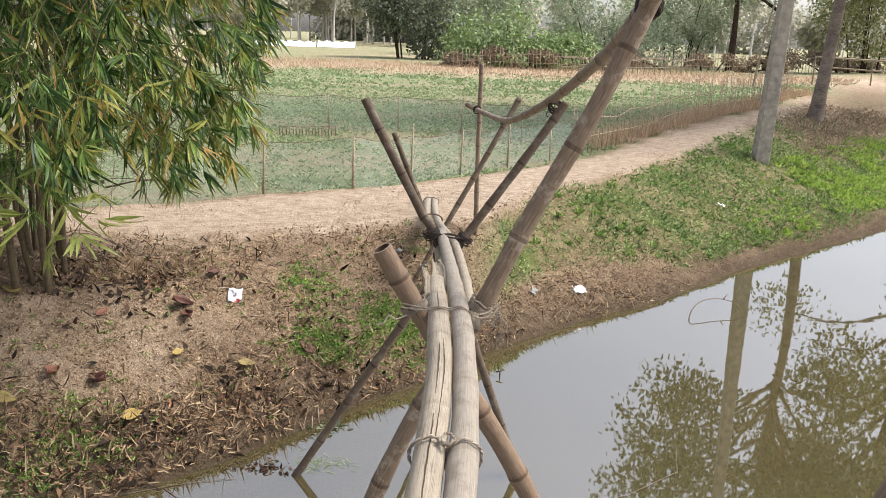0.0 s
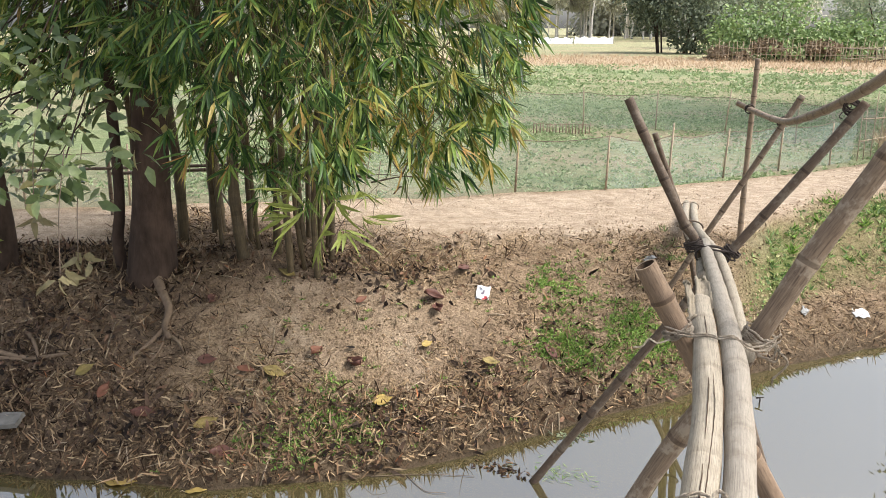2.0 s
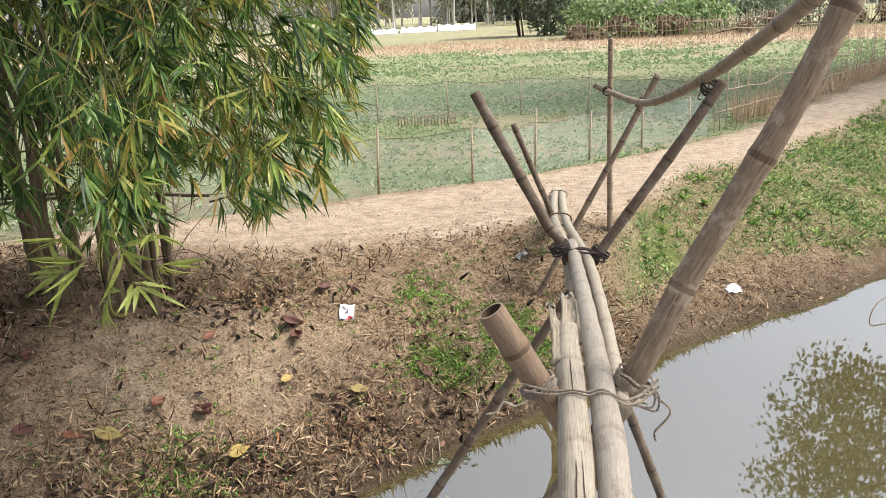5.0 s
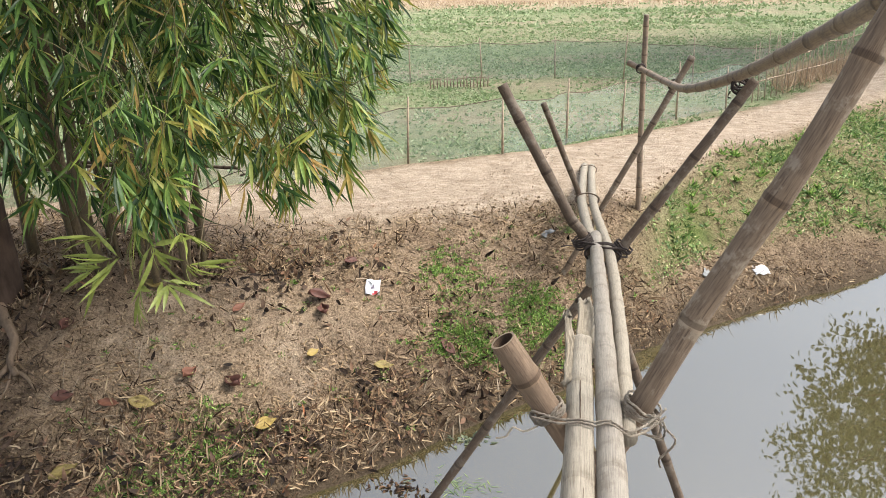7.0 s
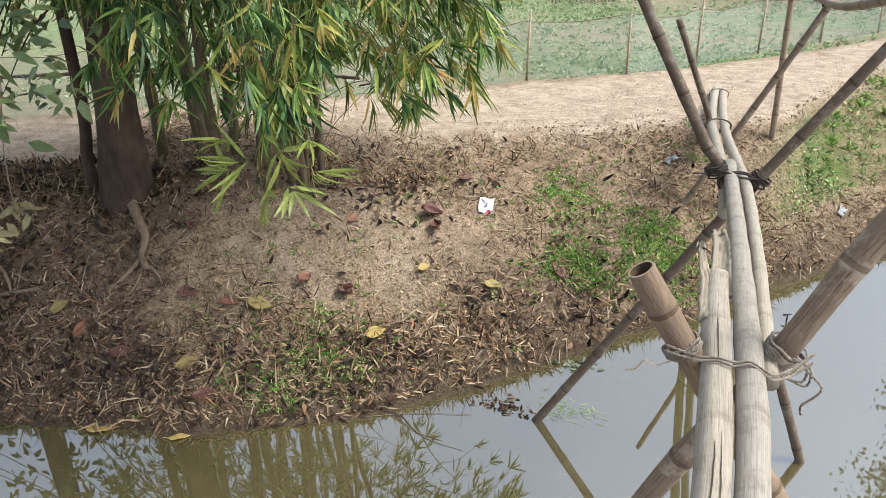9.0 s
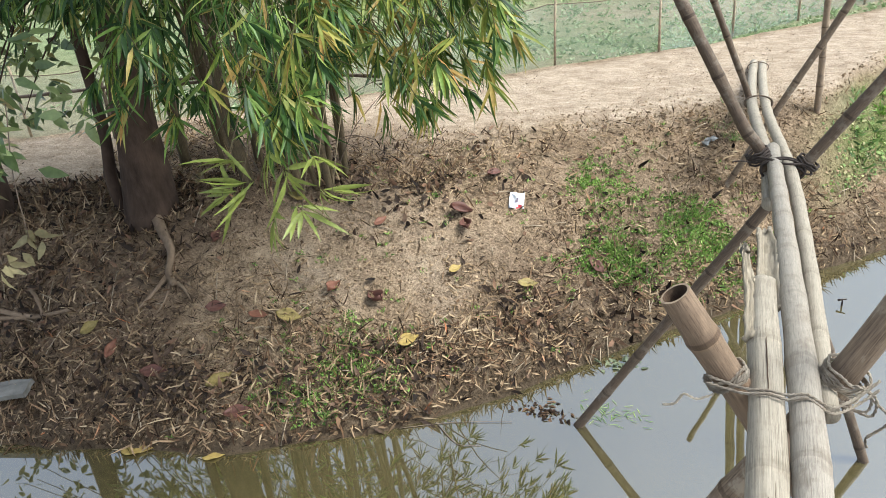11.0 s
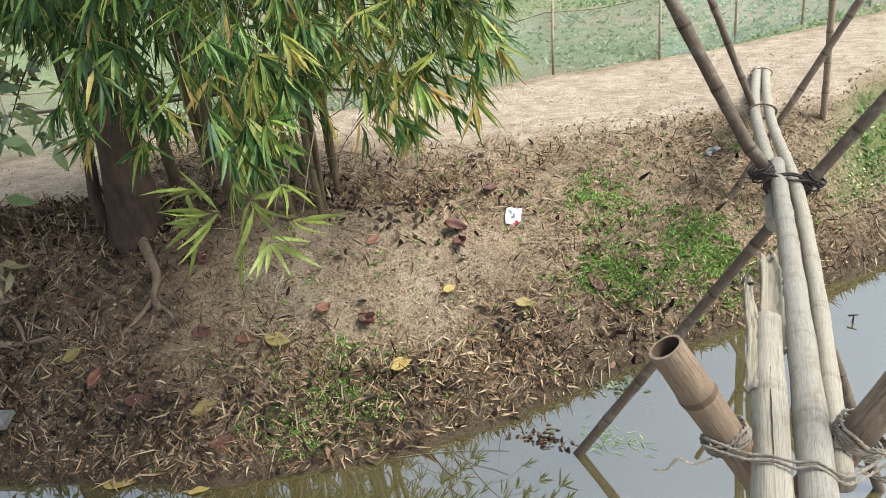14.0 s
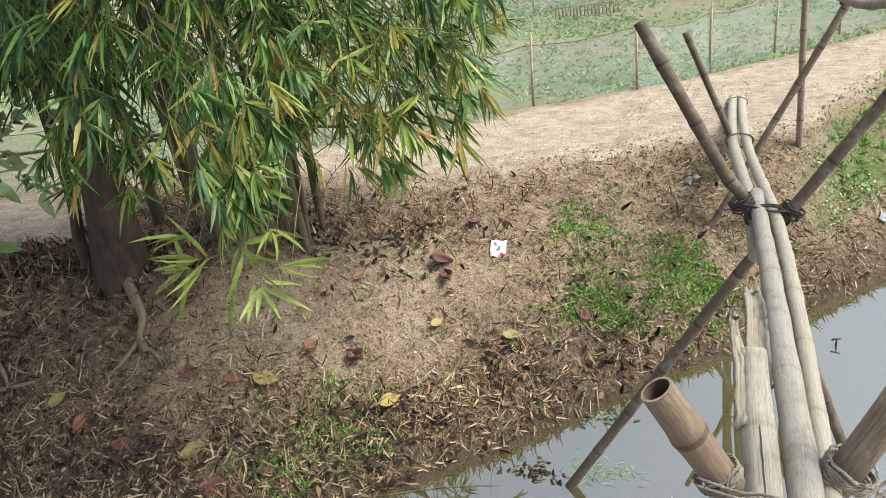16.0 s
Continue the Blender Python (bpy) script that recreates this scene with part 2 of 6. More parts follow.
CURLED = leaf_material("curled_dry_leaf", [(0, (0.03, 0.018, 0.012)), (0.3, (0.14, 0.082, 0.048)), (0.5, (0.24, 0.155, 0.095)), (0.8, (0.35, 0.25, 0.155)), (0.95, (0.46, 0.35, 0.225)), (1, (0.34, 0.13, 0.06))], 0.85, 0.1, 30, 0.12)
BLACK_LEAF = leaf_material("rotting_leaf", [(0, (0.018, 0.014, 0.012)), (0.5, (0.06, 0.042, 0.033)), (0.8, (0.13, 0.085, 0.06)), (1, (0.22, 0.13, 0.085))], 0.85, 0.03, 30, 0.12)
YELLOW = leaf_material("yellow_leaf", [(0, (0.33, 0.23, 0.07)), (1, (0.44, 0.33, 0.11))], 0.6, 0.2, 30)
RUST = leaf_material("rust_leaf", [(0, (0.17, 0.07, 0.045)), (1, (0.23, 0.10, 0.06))], 0.6, 0.1, 30)
MAROON = leaf_material("maroon_leaf", [(0, (0.085, 0.035, 0.028)), (1, (0.12, 0.05, 0.035))], 0.6, 0.05, 30)
MUSTARD = leaf_material("blotched_leaf", [(0, (0.20, 0.16, 0.05)), (1, (0.29, 0.22, 0.08))], 0.6, 0.15, 60)


def net_material():
    m, n, l, b = material("green_net", 0.7, 0.2)
    b.inputs["Base Color"].default_value = (0.34, 0.40, 0.37, 1)
    t = n.new("ShaderNodeBsdfTransparent")
    s = n.new("ShaderNodeMixShader")
    f = n.new("ShaderNodeMapRange")
    f.inputs["To Min"].default_value, f.inputs["To Max"].default_value = 0.13, 0.32
    l.new(noise_tex(n, l, 1.3, 4), f.inputs[0])
    l.new(f.outputs[0], s.inputs[0])
    l.new(t.outputs[0], s.inputs[1])
    l.new(b.outputs[0], s.inputs[2])
    l.new(s.outputs[0], n["Material Output"].inputs[0])
    return m


NET = net_material()


def water_material():
    m, n, l, b = material("pond_water", 0.02, 0.5)
    b.inputs["IOR"].default_value = 3.2
    murk = noise_tex(n, l, 0.5, 3)
    l.new(ramp(n, l, murk, [(0.3, (0.06, 0.05, 0.02)), (0.7, (0.076, 0.063, 0.028))]), b.inputs["Base Color"])
    bump(n, l, b, noise_tex(n, l, 2.2, 2), 0.035, 0.02)
    return m


POND = water_material()


def ground_material():
    m, n, l, b = material("earth", 0.92, 0.15)

    def attr(name):
        a = n.new("ShaderNodeAttribute")
        a.attribute_name = name
        return a.outputs["Fac"]

    mid, fine, grit = noise_tex(n, l, 6, 7, 0.68), noise_tex(n, l, 38, 6, 0.7), noise_tex(n, l, 150, 4, 0.7)
    mud = mix(n, l, 0.5, ramp(n, l, mid, [(0.34, (0.07, 0.045, 0.028)), (0.46, (0.31, 0.22, 0.138)), (0.68, (0.60, 0.445, 0.295))]),
              ramp(n, l, fine, [(0.38, (0.03, 0.02, 0.013)), (0.50, (0.34, 0.245, 0.16)), (0.64, (0.54, 0.405, 0.275))]))
    path = mix(n, l, 0.45, ramp(n, l, mid, [(0.3, (0.32, 0.235, 0.16)), (0.5, (0.50, 0.39, 0.285)), (0.7, (0.67, 0.55, 0.425))]),
               ramp(n, l, noise_tex(n, l, 7, 7, 0.75, None, (0.9, 1.8, 1)), [(0.36, (0.25, 0.178, 0.12)), (0.5, (0.52, 0.41, 0.30)), (0.62, (0.70, 0.58, 0.45))]))
    turf = mix(n, l, 0.5, ramp(n, l, mid, [(0.3, (0.06, 0.10, 0.025)), (0.5, (0.15, 0.21, 0.05)), (0.68, (0.30, 0.29, 0.13))]),
               ramp(n, l, fine, [(0.3, (0.08, 0.11, 0.03)), (0.7, (0.24, 0.25, 0.10))]))
    patch = noise_tex(n, l, 0.22, 5, 0.6, None, (0.5, 1.6, 1))
    field = mix(n, l, ramp(n, l, patch, [(0.40, (0, 0, 0)), (0.62, (1, 1, 1))]),
                ramp(n, l, mid, [(0.3, (0.14, 0.19, 0.085)), (0.7, (0.28, 0.32, 0.16))]),
                ramp(n, l, mid, [(0.3, (0.24, 0.215, 0.13)), (0.7, (0.38, 0.335, 0.215))]))
    dead = ramp(n, l, mid, [(0.3, (0.07, 0.047, 0.033)), (0.7, (0.25, 0.17, 0.115))])
    stubble = ramp(n, l, mid, [(0.3, (0.38, 0.275, 0.185)), (0.7, (0.52, 0.40, 0.29))])
    col = mix(n, l, attr("leafy"), mud, dead)
    col = mix(n, l, attr("turf"), col, turf)
    col = mix(n, l, attr("field"), col, field)
    col = mix(n, l, attr("stubble"), col, stubble)
    col = mix(n, l, attr("track"), col, path)
    col = mix(n, l, attr("wet"), col, (0.075, 0.055, 0.035))
    col = mix(n, l, 0.8, col, ramp(n, l, grit, [(0.32, (0.55, 0.54, 0.52)), (0.5, (1, 1, 1)), (0.68, (1.35, 1.33, 1.3))]), "MULTIPLY")
    # Tiny pits multiplied darker, painting shade into the crumbly surface.
    pores = noise_tex(n, l, 70, 5, 0.75)
    col = mix(n, l, 0.85, col, ramp(n, l, pores, [(0.37, (0.25, 0.22, 0.2)), (0.46, (1, 1, 1)), (0.62, (1.12, 1.12, 1.1))]), "MULTIPLY")
    l.new(col, b.inputs["Base Color"])
    bump(n, l, b, mix(n, l, 0.4, mix(n, l, 0.6, mid, fine), mix(n, l, 0.5, grit, pores)), 1.0, 0.11)
    return m


EARTH = ground_material()


# ---- mesh helpers ----
def link(name, verts, faces, mat, parent=None, label="", uvs=None, smooth=True):
    me = bpy.data.meshes.new(name)
    me.from_pydata(verts, [], faces)
    me.materials.append(mat)
    if smooth:
        me.polygons.foreach_set("use_smooth", np.ones(len(me.polygons), bool))
    if uvs is not None:
        layer = me.uv_layers.new(name="UVMap")
        idx = np.empty(len(me.loops), np.int32)
        me.loops.foreach_get("vertex_index", idx)
        layer.data.foreach_set("uv", np.asarray(uvs, np.float32)[idx].ravel())
    ob = new(name, me)
    ob.parent = parent
    return tagged(ob, label=label)


def thing(name, label, category, place=(0, 0, 0), group="", kind=""):
    ob = new(name)
    ob.location = place
    ob.empty_display_size = 0.1
    return tagged(ob, label, category, group, kind)


def spline(points, step=0.05):
    """Catmull-Rom line through points, at even parameter steps."""
    p = np.array(points, float)
    p = np.vstack([2 * p[0] - p[1], p, 2 * p[-1] - p[-2]])
    out = []
    for i in range(1, len(p) - 2):
        k = max(2, int(np.linalg.norm(p[i + 1] - p[i]) / step))
        for u in np.arange(k) / k:
            a, b, c, d = p[i - 1:i + 3]
            out.append(0.5 * (2 * b + (c - a) * u + (2 * a - 5 * b + 4 * c - d) * u * u + (3 * b - a - 3 * c + d) * u ** 3))
    out.append(p[-2])
    return np.array(out)


def sweep(line, radii, sides=12, flat=1.0, caps=True, wobble=0.0, seed=0):
    """A tube round a line: vertices, faces and UVs (x along the tube in metres, y round it)."""
    line = np.asarray(line, float)
    n = len(line)
    radii = np.broadcast_to(radii, n)
    tang = np.gradient(line, axis=0)
    tang /= np.linalg.norm(tang, axis=1)[:, None] + 1e-9
    up = np.array((0, 0, 1.0)) if abs(tang[0][2]) < 0.9 else np.array((0, 1.0, 0))
    a = np.linspace(0, 2 * np.pi, sides, endpoint=False)
    r = np.random.default_rng(seed)
    prof = 1 + wobble * r.normal(size=sides)
    length = np.concatenate([[0], np.cumsum(np.linalg.norm(np.diff(line, axis=0), axis=1))])
    verts, uvs = [], []
    for i in range(n):
        side = np.cross(tang[i], up)
        side /= np.linalg.norm(side) + 1e-9
        v = np.cross(side, tang[i])
        rr = radii[i] * prof * (1 + 0.12 * wobble * r.normal(size=sides))
        verts.append(line[i] + (np.cos(a) * rr)[:, None] * side + (np.sin(a) * rr * flat)[:, None] * v)
        uvs.append(np.column_stack([np.full(sides, length[i]), np.abs(a / np.pi - 1) * 0.5]))
    verts, uvs = np.vstack(verts), np.vstack(uvs)
    faces = [(i * sides + j, i * sides + (j + 1) % sides, (i + 1) * sides + (j + 1) % sides, (i + 1) * sides + j) for i in range(n - 1) for j in range(sides)]
    if caps:
        faces += [tuple(range(sides))[::-1], tuple((n - 1) * sides + j for j in range(sides))]
    return verts, faces, uvs


class Bag:
    """Gathers tubes and leaves into one mesh."""

    def __init__(self):
        self.v, self.f, self.u, self.n = [], [], [], 0

    def add(self, verts, faces, uvs=None):
        self.v.append(np.asarray(verts, float))
        self.f += [tuple(i + self.n for i in f) for f in faces]
        self.u.append(np.zeros((len(verts), 2)) if uvs is None else uvs)
        self.n += len(verts)
        return self

    def link(self, name, mat, parent=None, label="", smooth=True):
        return link(name, np.vstack(self.v), self.f, mat, parent, label, np.vstack(self.u), smooth)


def node_radii(line, r0, r1, gap=0.32, bulge=0.10, phase=0.13):
    """Radii of a bamboo pole along a line: it tapers and swells at its nodes."""
    s = np.concatenate([[0], np.cumsum(np.linalg.norm(np.diff(line, axis=0), axis=1))])
    t = s / s[-1]
    base = r0 + (r1 - r0) * t
    d = np.abs((s + phase) % gap - gap / 2)
    return base * (1 + bulge * np.exp(-(d / 0.016) ** 2) - 0.03 * np.cos(2 * np.pi * (s + phase) / gap))


def bamboo(name, points, r0, r1, mat, parent, label="", gap=0.32, bulge=0.10, sides=14, flat=1.0, hollow=False, seed=0, wobble=0.015):
    """A bamboo pole through points; hollow opens its last end."""
    line = spline(points, 0.016)
    rad = node_radii(line, r0, r1, gap, bulge, 0.1 + 0.07 * (seed % 5))
    v, f, u = sweep(line, rad, sides, flat, True, wobble, seed)
    u[:, 0] = (u[:, 0] + 0.1 + 0.07 * (seed % 5)) / gap
    if hollow:
        f = f[:-1]
    ob = link(name, v, f, mat, parent, label, u)
    if hollow:
        wall = sweep(line[::-1][:14], rad[::-1][:14] * 0.83, sides, flat, True, wobble, seed)
        bag = Bag().add(wall[0], [q[::-1] for q in wall[1][:-2]] + [wall[1][-1]], wall[2])
        inner = bag.link("hollow", INSIDE, ob, "dark hollow inside of the cut tube")
        n, k = len(line), sides
        end = np.vstack([v[(n - 1) * k:n * k], wall[0][:k][::1]])
        a0 = end[:k]
        b0 = end[k:]
        order = [int(np.argmin(np.linalg.norm(b0 - p, axis=1))) for p in a0]
        link("rim", np.vstack([a0, b0]), [(j, (j + 1) % k, k + order[(j + 1) % k], k + order[j]) for j in range(k)], TAN, ob, "pale cut rim", None, False)
    return ob


def leaf_mesh(base, way, normal, length, width, droop=0.25, fold=0.25):
    """Many leaves at once: arrays of bases, directions and face normals; eight vertices each."""
    base, way, normal = (np.asarray(q, float) for q in (base, way, normal))
    k = len(base)
    way = way / (np.linalg.norm(way, axis=1)[:, None] + 1e-9)
    side = np.cross(way, normal)
    side /= np.linalg.norm(side, axis=1)[:, None] + 1e-9
    nor = np.cross(side, way)
    length, width, droop = (np.broadcast_to(q, k).astype(float)[:, None] for q in (length, width, droop))
    out = np.empty((k, 8, 3))
    out[:, 0] = base
    for j, (s, w) in enumerate(((0.3, 1.0), (0.68, 0.72))):
        c = base + way * length * s - nor * length * droop * s * s
        out[:, 1 + 3 * j] = c - side * width * w * 0.5 + nor * width * fold * w
        out[:, 2 + 3 * j] = c
        out[:, 3 + 3 * j] = c + side * width * w * 0.5 + nor * width * fold * w
    out[:, 7] = base + way * length - nor * length * droop
    pat = [(0, 2, 1), (0, 3, 2), (1, 2, 5, 4), (2, 3, 6, 5), (4, 5, 7), (5, 6, 7)]
    faces = [tuple(8 * i + q for q in f) for i in range(k) for f in pat]
    return out.reshape(-1, 3), faces


def unit(v):
    return v / (np.linalg.norm(v, axis=-1, keepdims=True) + 1e-9)


# ---- the lie of the land ----
XS = np.array((-400, -30, -8, -4.8, -3.5, -2.45, -1.8, -1.3, -0.4, 0.4, 1.3, 3.0, 4.2, 6.0, 8.25, 14, 24, 60, 400.0))
SHORE = np.array((2.0, 2.6, 3.7, 4.18, 4.45, 4.92, 5.45, 6.0, 6.9, 7.8, 8.6, 9.9, 11.1, 12.5, 14.3, 18.0, 22.0, 30.0, 60.0))
XC = np.array((-400, -30, -8, -5, -4.2, -3.5, -2.8, -1.6, -0.7, 0.3, 1.3, 2.4, 4.4, 7.6, 13, 22, 60, 400.0))
CREST = np.array((4.0, 4.6, 5.7, 6.4, 6.6, 7.2, 7.8, 8.3, 8.75, 9.2, 11.2, 12.2, 14.7, 19.2, 27.5, 41, 100, 620.0))
XF = np.array((-400, -30, -8, -7, -4.6, -3.5, -2.6, -0.8, 0.9, 2.7, 5.5, 9.4, 14, 22, 60, 400.0))
EDGE = np.array((5.5, 6.2, 7.2, 7.7, 8.9, 9.5, 10.2, 11.2, 12.7, 14.7, 18.9, 24, 31, 43, 105, 640.0))


def smooth(a, b, x):
    t = np.clip((x - a) / (b - a), 0, 1)
    return t * t * (3 - 2 * t)


def wave(x, y, f, seed):
    """Cheap smooth noise in -1..1."""
    r = np.random.default_rng(seed)
    out = 0
    for i in range(5):
        a, p, q = r.uniform(0, 6.28, 3)
        k = f * (0.6 + 0.35 * i)
        out = out + np.sin(k * (x * np.cos(a) + y * np.sin(a)) + p + 1.3 * np.sin(0.7 * k * (y * np.cos(a) - x * np.sin(a)) + q)) / (1 + 0.4 * i)
    return out / 3.2


def land(x, y):
    """Height and cover of the ground at arrays x, y."""
    ys, yc, ye = np.interp(x, XS, SHORE), np.interp(x, XC, CREST), np.interp(x, XF, EDGE)
    ys = ys + 0.06 * wave(x, y, 5, 3) * (np.abs(x) < 40)
    s = (y - ys) / np.maximum(yc - ys, 0.3)
    top = 1.05 + 0.27 * smooth(2, 8, x)
    f = np.where(s < 0, s * 1.2, s + 0.05 * smooth(0, 0.05, s) - 0.05 * smooth(0.8, 1, s))
    f = np.where(s > 0.8, 0.8 + 0.2 * smooth(0.8, 1.12, s), f)
    steep = smooth(-3.6, -4.6, x) * smooth(0.25, 0.7, s) * 0.12
    z = WATER + (top - WATER) * np.maximum(np.minimum(f + steep, 1.02), -0.9)
    back = smooth(-5.0, -8.0, y)
    z = np.where(y < ys, np.maximum(z, WATER - 1.0) * (1 - back) + 1.0 * back, z)
    past = smooth(0.0, 0.5, y - ye)
    z = z - 0.10 * past * (y > ye) - 0.27 * smooth(2, 8, x) * smooth(2, 12, y - ye)
    bank = smooth(-0.02, 0.1, s) * (1 - smooth(0.9, 1.1, s))
    z = z + bank * (0.035 * wave(x, y, 4.5, 11) + 0.018 * wave(x, y, 14, 12) + 0.012 * wave(x, y, 27, 14) + 0.010 * wave(x, y, 45, 15)) + 0.012 * wave(x, y, 9, 13) * (s > 0)
    track = smooth(0.93, 1.12, s + 0.09 * wave(x, y, 6, 5)) * (1 - smooth(-0.25, 0.15, y - ye + 0.2 * wave(x, y, 4, 6)))
    sandy = np.exp(-((x + 3.0) / 0.95) ** 4 - ((y - 6.25) / 0.62) ** 4) * smooth(-0.5, 0.4, wave(x, y, 3.5, 61)) * 0.55 + 0.35 * smooth(0.1, 0.6, wave(x, y, 2.1, 62)) * smooth(0.55, 0.85, s) * smooth(-2.5, -1, x)
    track = np.maximum(track, bank * np.clip(sandy, 0, 1))
    turf = (0.45 + 0.55 * smooth(-0.3, 0.2, wave(x, y, 1.7, 77) + 0.35 * wave(x, y, 6, 78))) * bank * smooth(0.3, 1.5, x - 0.25 * (8 - y) + 0.5 * wave(x, y, 2, 8)) * smooth(0.02 + 0.22 * np.exp(-((x - 1.2) / 1.8) ** 2), 0.14 + 0.34 * np.exp(-((x - 1.2) / 1.8) ** 2), s + 0.09 * wave(x, y, 3, 9)) * (1 - 0.8 * smooth(7.5, 9.5, x) * smooth(0.4, 0.65, s))
    leafy = bank * (1 - turf) * np.clip(0.25 + 0.75 * smooth(-0.1, 0.5, wave(x, y, 2.2, 21)) + smooth(-3.4, -5, x) - 1.1 * np.exp(-((x + 3.1) / 1.0) ** 2 - ((y - 6.3) / 0.7) ** 2) - 1.2 * np.exp(-((x + 3.9) / 0.85) ** 2 - ((y - 5.6) / 0.5) ** 2), 0, 1)
    under = np.exp(-((x + 4.6) / 1.6) ** 4 - ((y - 7.3) / 0.8) ** 4)
    track = track * (1 - 0.85 * under)
    leafy = np.maximum(leafy, under)
    field = smooth(0.0, 0.4, y - ye)
    dist = np.hypot(x, y)
    stub = field * smooth(42, 50, y + 0.15 * x + 2 * wave(x, y, 0.15, 31)) * (1 - 0.8 * smooth(60, 66, y)) * 0.85
    wet = (1 - smooth(0.0, 0.07, s) * (1 - 0.6 * (1 - smooth(0.06, 0.34, s + 0.08 * wave(x, y, 4, 71))))) * (y > -5.0)
    return z, dict(track=track, turf=np.clip(turf, 0, 1), leafy=np.clip(leafy * 0.6 + 0.2 * under + 0.15 * bank * smooth(-3.2, -4.4, x) * (1 - smooth(0.3, 0.6, s)) + 0.7 * bank * smooth(8, 10, x) * smooth(0.45, 0.7, s), 0, 0.9), field=field, stubble=stub, wet=wet * 0.85)


def height(x, y):
    return float(land(np.array([float(x)]), np.array([float(y)]))[0][0])


def stretch(lo, hi, step, far_lo, far_hi, grow=1.22):
    mid = list(np.arange(lo, hi, step))
    a, d = [], step
    while (a[-1] if a else lo) > far_lo:
        d *= grow
        a.append((a[-1] if a else lo) - d)
    b, d = [], step
    while (b[-1] if b else mid[-1]) < far_hi:
        d *= grow
        b.append((b[-1] if b else mid[-1]) + d)
    return np.array(a[::-1] + mid + b)


def build_ground():
    gx, gy = stretch(-7.5, 6.0, 0.055, -600, 600), stretch(3.5, 12.5, 0.055, -300, 1200)
    X, Y = np.meshgrid(gx, gy)
    Z, cover = land(X.ravel(), Y.ravel())
    w, h = len(gx), len(gy)
    i = (np.arange(h - 1)[:, None] * w + np.arange(w - 1)).ravel()
    faces = np.column_stack([i, i + 1, i + w + 1, i + w]).tolist()
    ob = link("ground", np.column_stack([X.ravel(), Y.ravel(), Z]), faces, EARTH)
    for k, val in cover.items():
        a = ob.data.attributes.new(k, "FLOAT", "POINT")
        a.data.foreach_set("value", val.astype(np.float32))
    tagged(ob, "sloping muddy pond bank, dry earth path and green field", "ground", kind="structure")


build_ground()
water = link("water", [(-300, -12, WATER), (300, -12, WATER), (300, 62, WATER), (-300, 62, WATER)], [(0, 1, 2, 3)], POND)
tagged(water, "still murky olive pond water reflecting the pale sky", "water", kind="structure")


# ---- the bamboo footbridge ----
def strands(bag, pts, r):
    """Two cords laid round each other along a line."""
    fine = spline(pts, 0.006)
    tang = unit(np.gradient(fine, axis=0))
    side = unit(np.cross(tang, np.where(np.abs(tang[:, 2:]) < 0.85, (0, 0, 1.0), (1.0, 0, 0))))
    up = np.cross(side, tang)
    a = np.concatenate([[0], np.cumsum(np.linalg.norm(np.diff(fine, axis=0), axis=1))]) * 2 * np.pi / (r * 7.5)
    for k in (0, np.pi):
        bag.add(*sweep(fine + r * 0.52 * (np.cos(a + k)[:, None] * side + np.sin(a + k)[:, None] * up), r * 0.62, 5))


def rope_ring(bag, centre, along, rx, rz, turns=3, r=0.006, seed=0, spread=0.02):
    """Turns of rope round a bundle: an oval across the direction along."""
    along = unit(np.array(along, float))
    side = unit(np.cross(along, (0, 0, 1.0)))
    up = np.cross(side, along)
    q = np.random.default_rng(seed)
    for k in range(turns):
        a = np.linspace(0, 2 * np.pi, 40)
        o = (k - (turns - 1) / 2) * spread + q.normal(0, 0.003, 3)[0]
        tilt = q.normal(0, 0.12)
        pts = np.array(centre) + np.outer(np.cos(a) * rx * q.uniform(0.98, 1.05), side) + np.outer(np.sin(a) * rz * q.uniform(0.98, 1.05), up) \
            + np.outer(o + tilt * np.cos(a) * rx * 0.3 + 0.003 * np.sin(5 * a + k), along)
        if r < 0.0055:
            strands(bag, pts, r * q.uniform(0.85, 1.1))
        else:
            bag.add(*sweep(pts, r * q.uniform(0.85, 1.1), 6, 1, False))


def rope_line(bag, points, r=0.004):
    if r < 0.0055:
        strands(bag, spline(points, 0.03), r)
    else:
        bag.add(*sweep(spline(points, 0.012), r, 6))


bridge = thing("bamboo_footbridge", "narrow lashed bamboo pole footbridge over a pond", "footbridge", (-0.15, 3.0, 0))
shift = Matrix.Translation((0.15, -3.0, 0))


def attach(ob):
    ob.matrix_parent_inverse = shift
    return ob


def bpole(*args, **kw):
    return attach(bamboo(*args, **kw))


# walking poles
bpole("deck_pole", [(-0.17, -6.5, 2.02), (-0.158, -2, 2.08), (-0.158, 0.3, 2.11), (-0.150, 1.0, 2.113), (-0.126, 1.4, 2.116), (-0.082, 2, 2.12), (-0.066, 2.5, 2.12), (-0.072, 3, 2.12), (-0.10, 4.2, 1.965), (-0.135, 5.4, 1.80), (-0.145, 5.72, 1.765)],
      0.050, 0.036, DECK_GREY, bridge, "grey weathered walking pole", 0.42, 0.03, 20, seed=1)
bpole("deck_pole", [(-0.017, 3.03, 2.083), (-0.018, 3.2, 2.06), (-0.025, 4.2, 1.93), (-0.06, 5.4, 1.775), (-0.15, 7.0, 1.50), (-0.19, 8, 1.33), (-0.22, 9.2, 1.16), (-0.235, 10.1, 1.09)],
      0.026, 0.042, DECK, bridge, "pale slender walking pole", 0.45, 0.04, 16, seed=2)
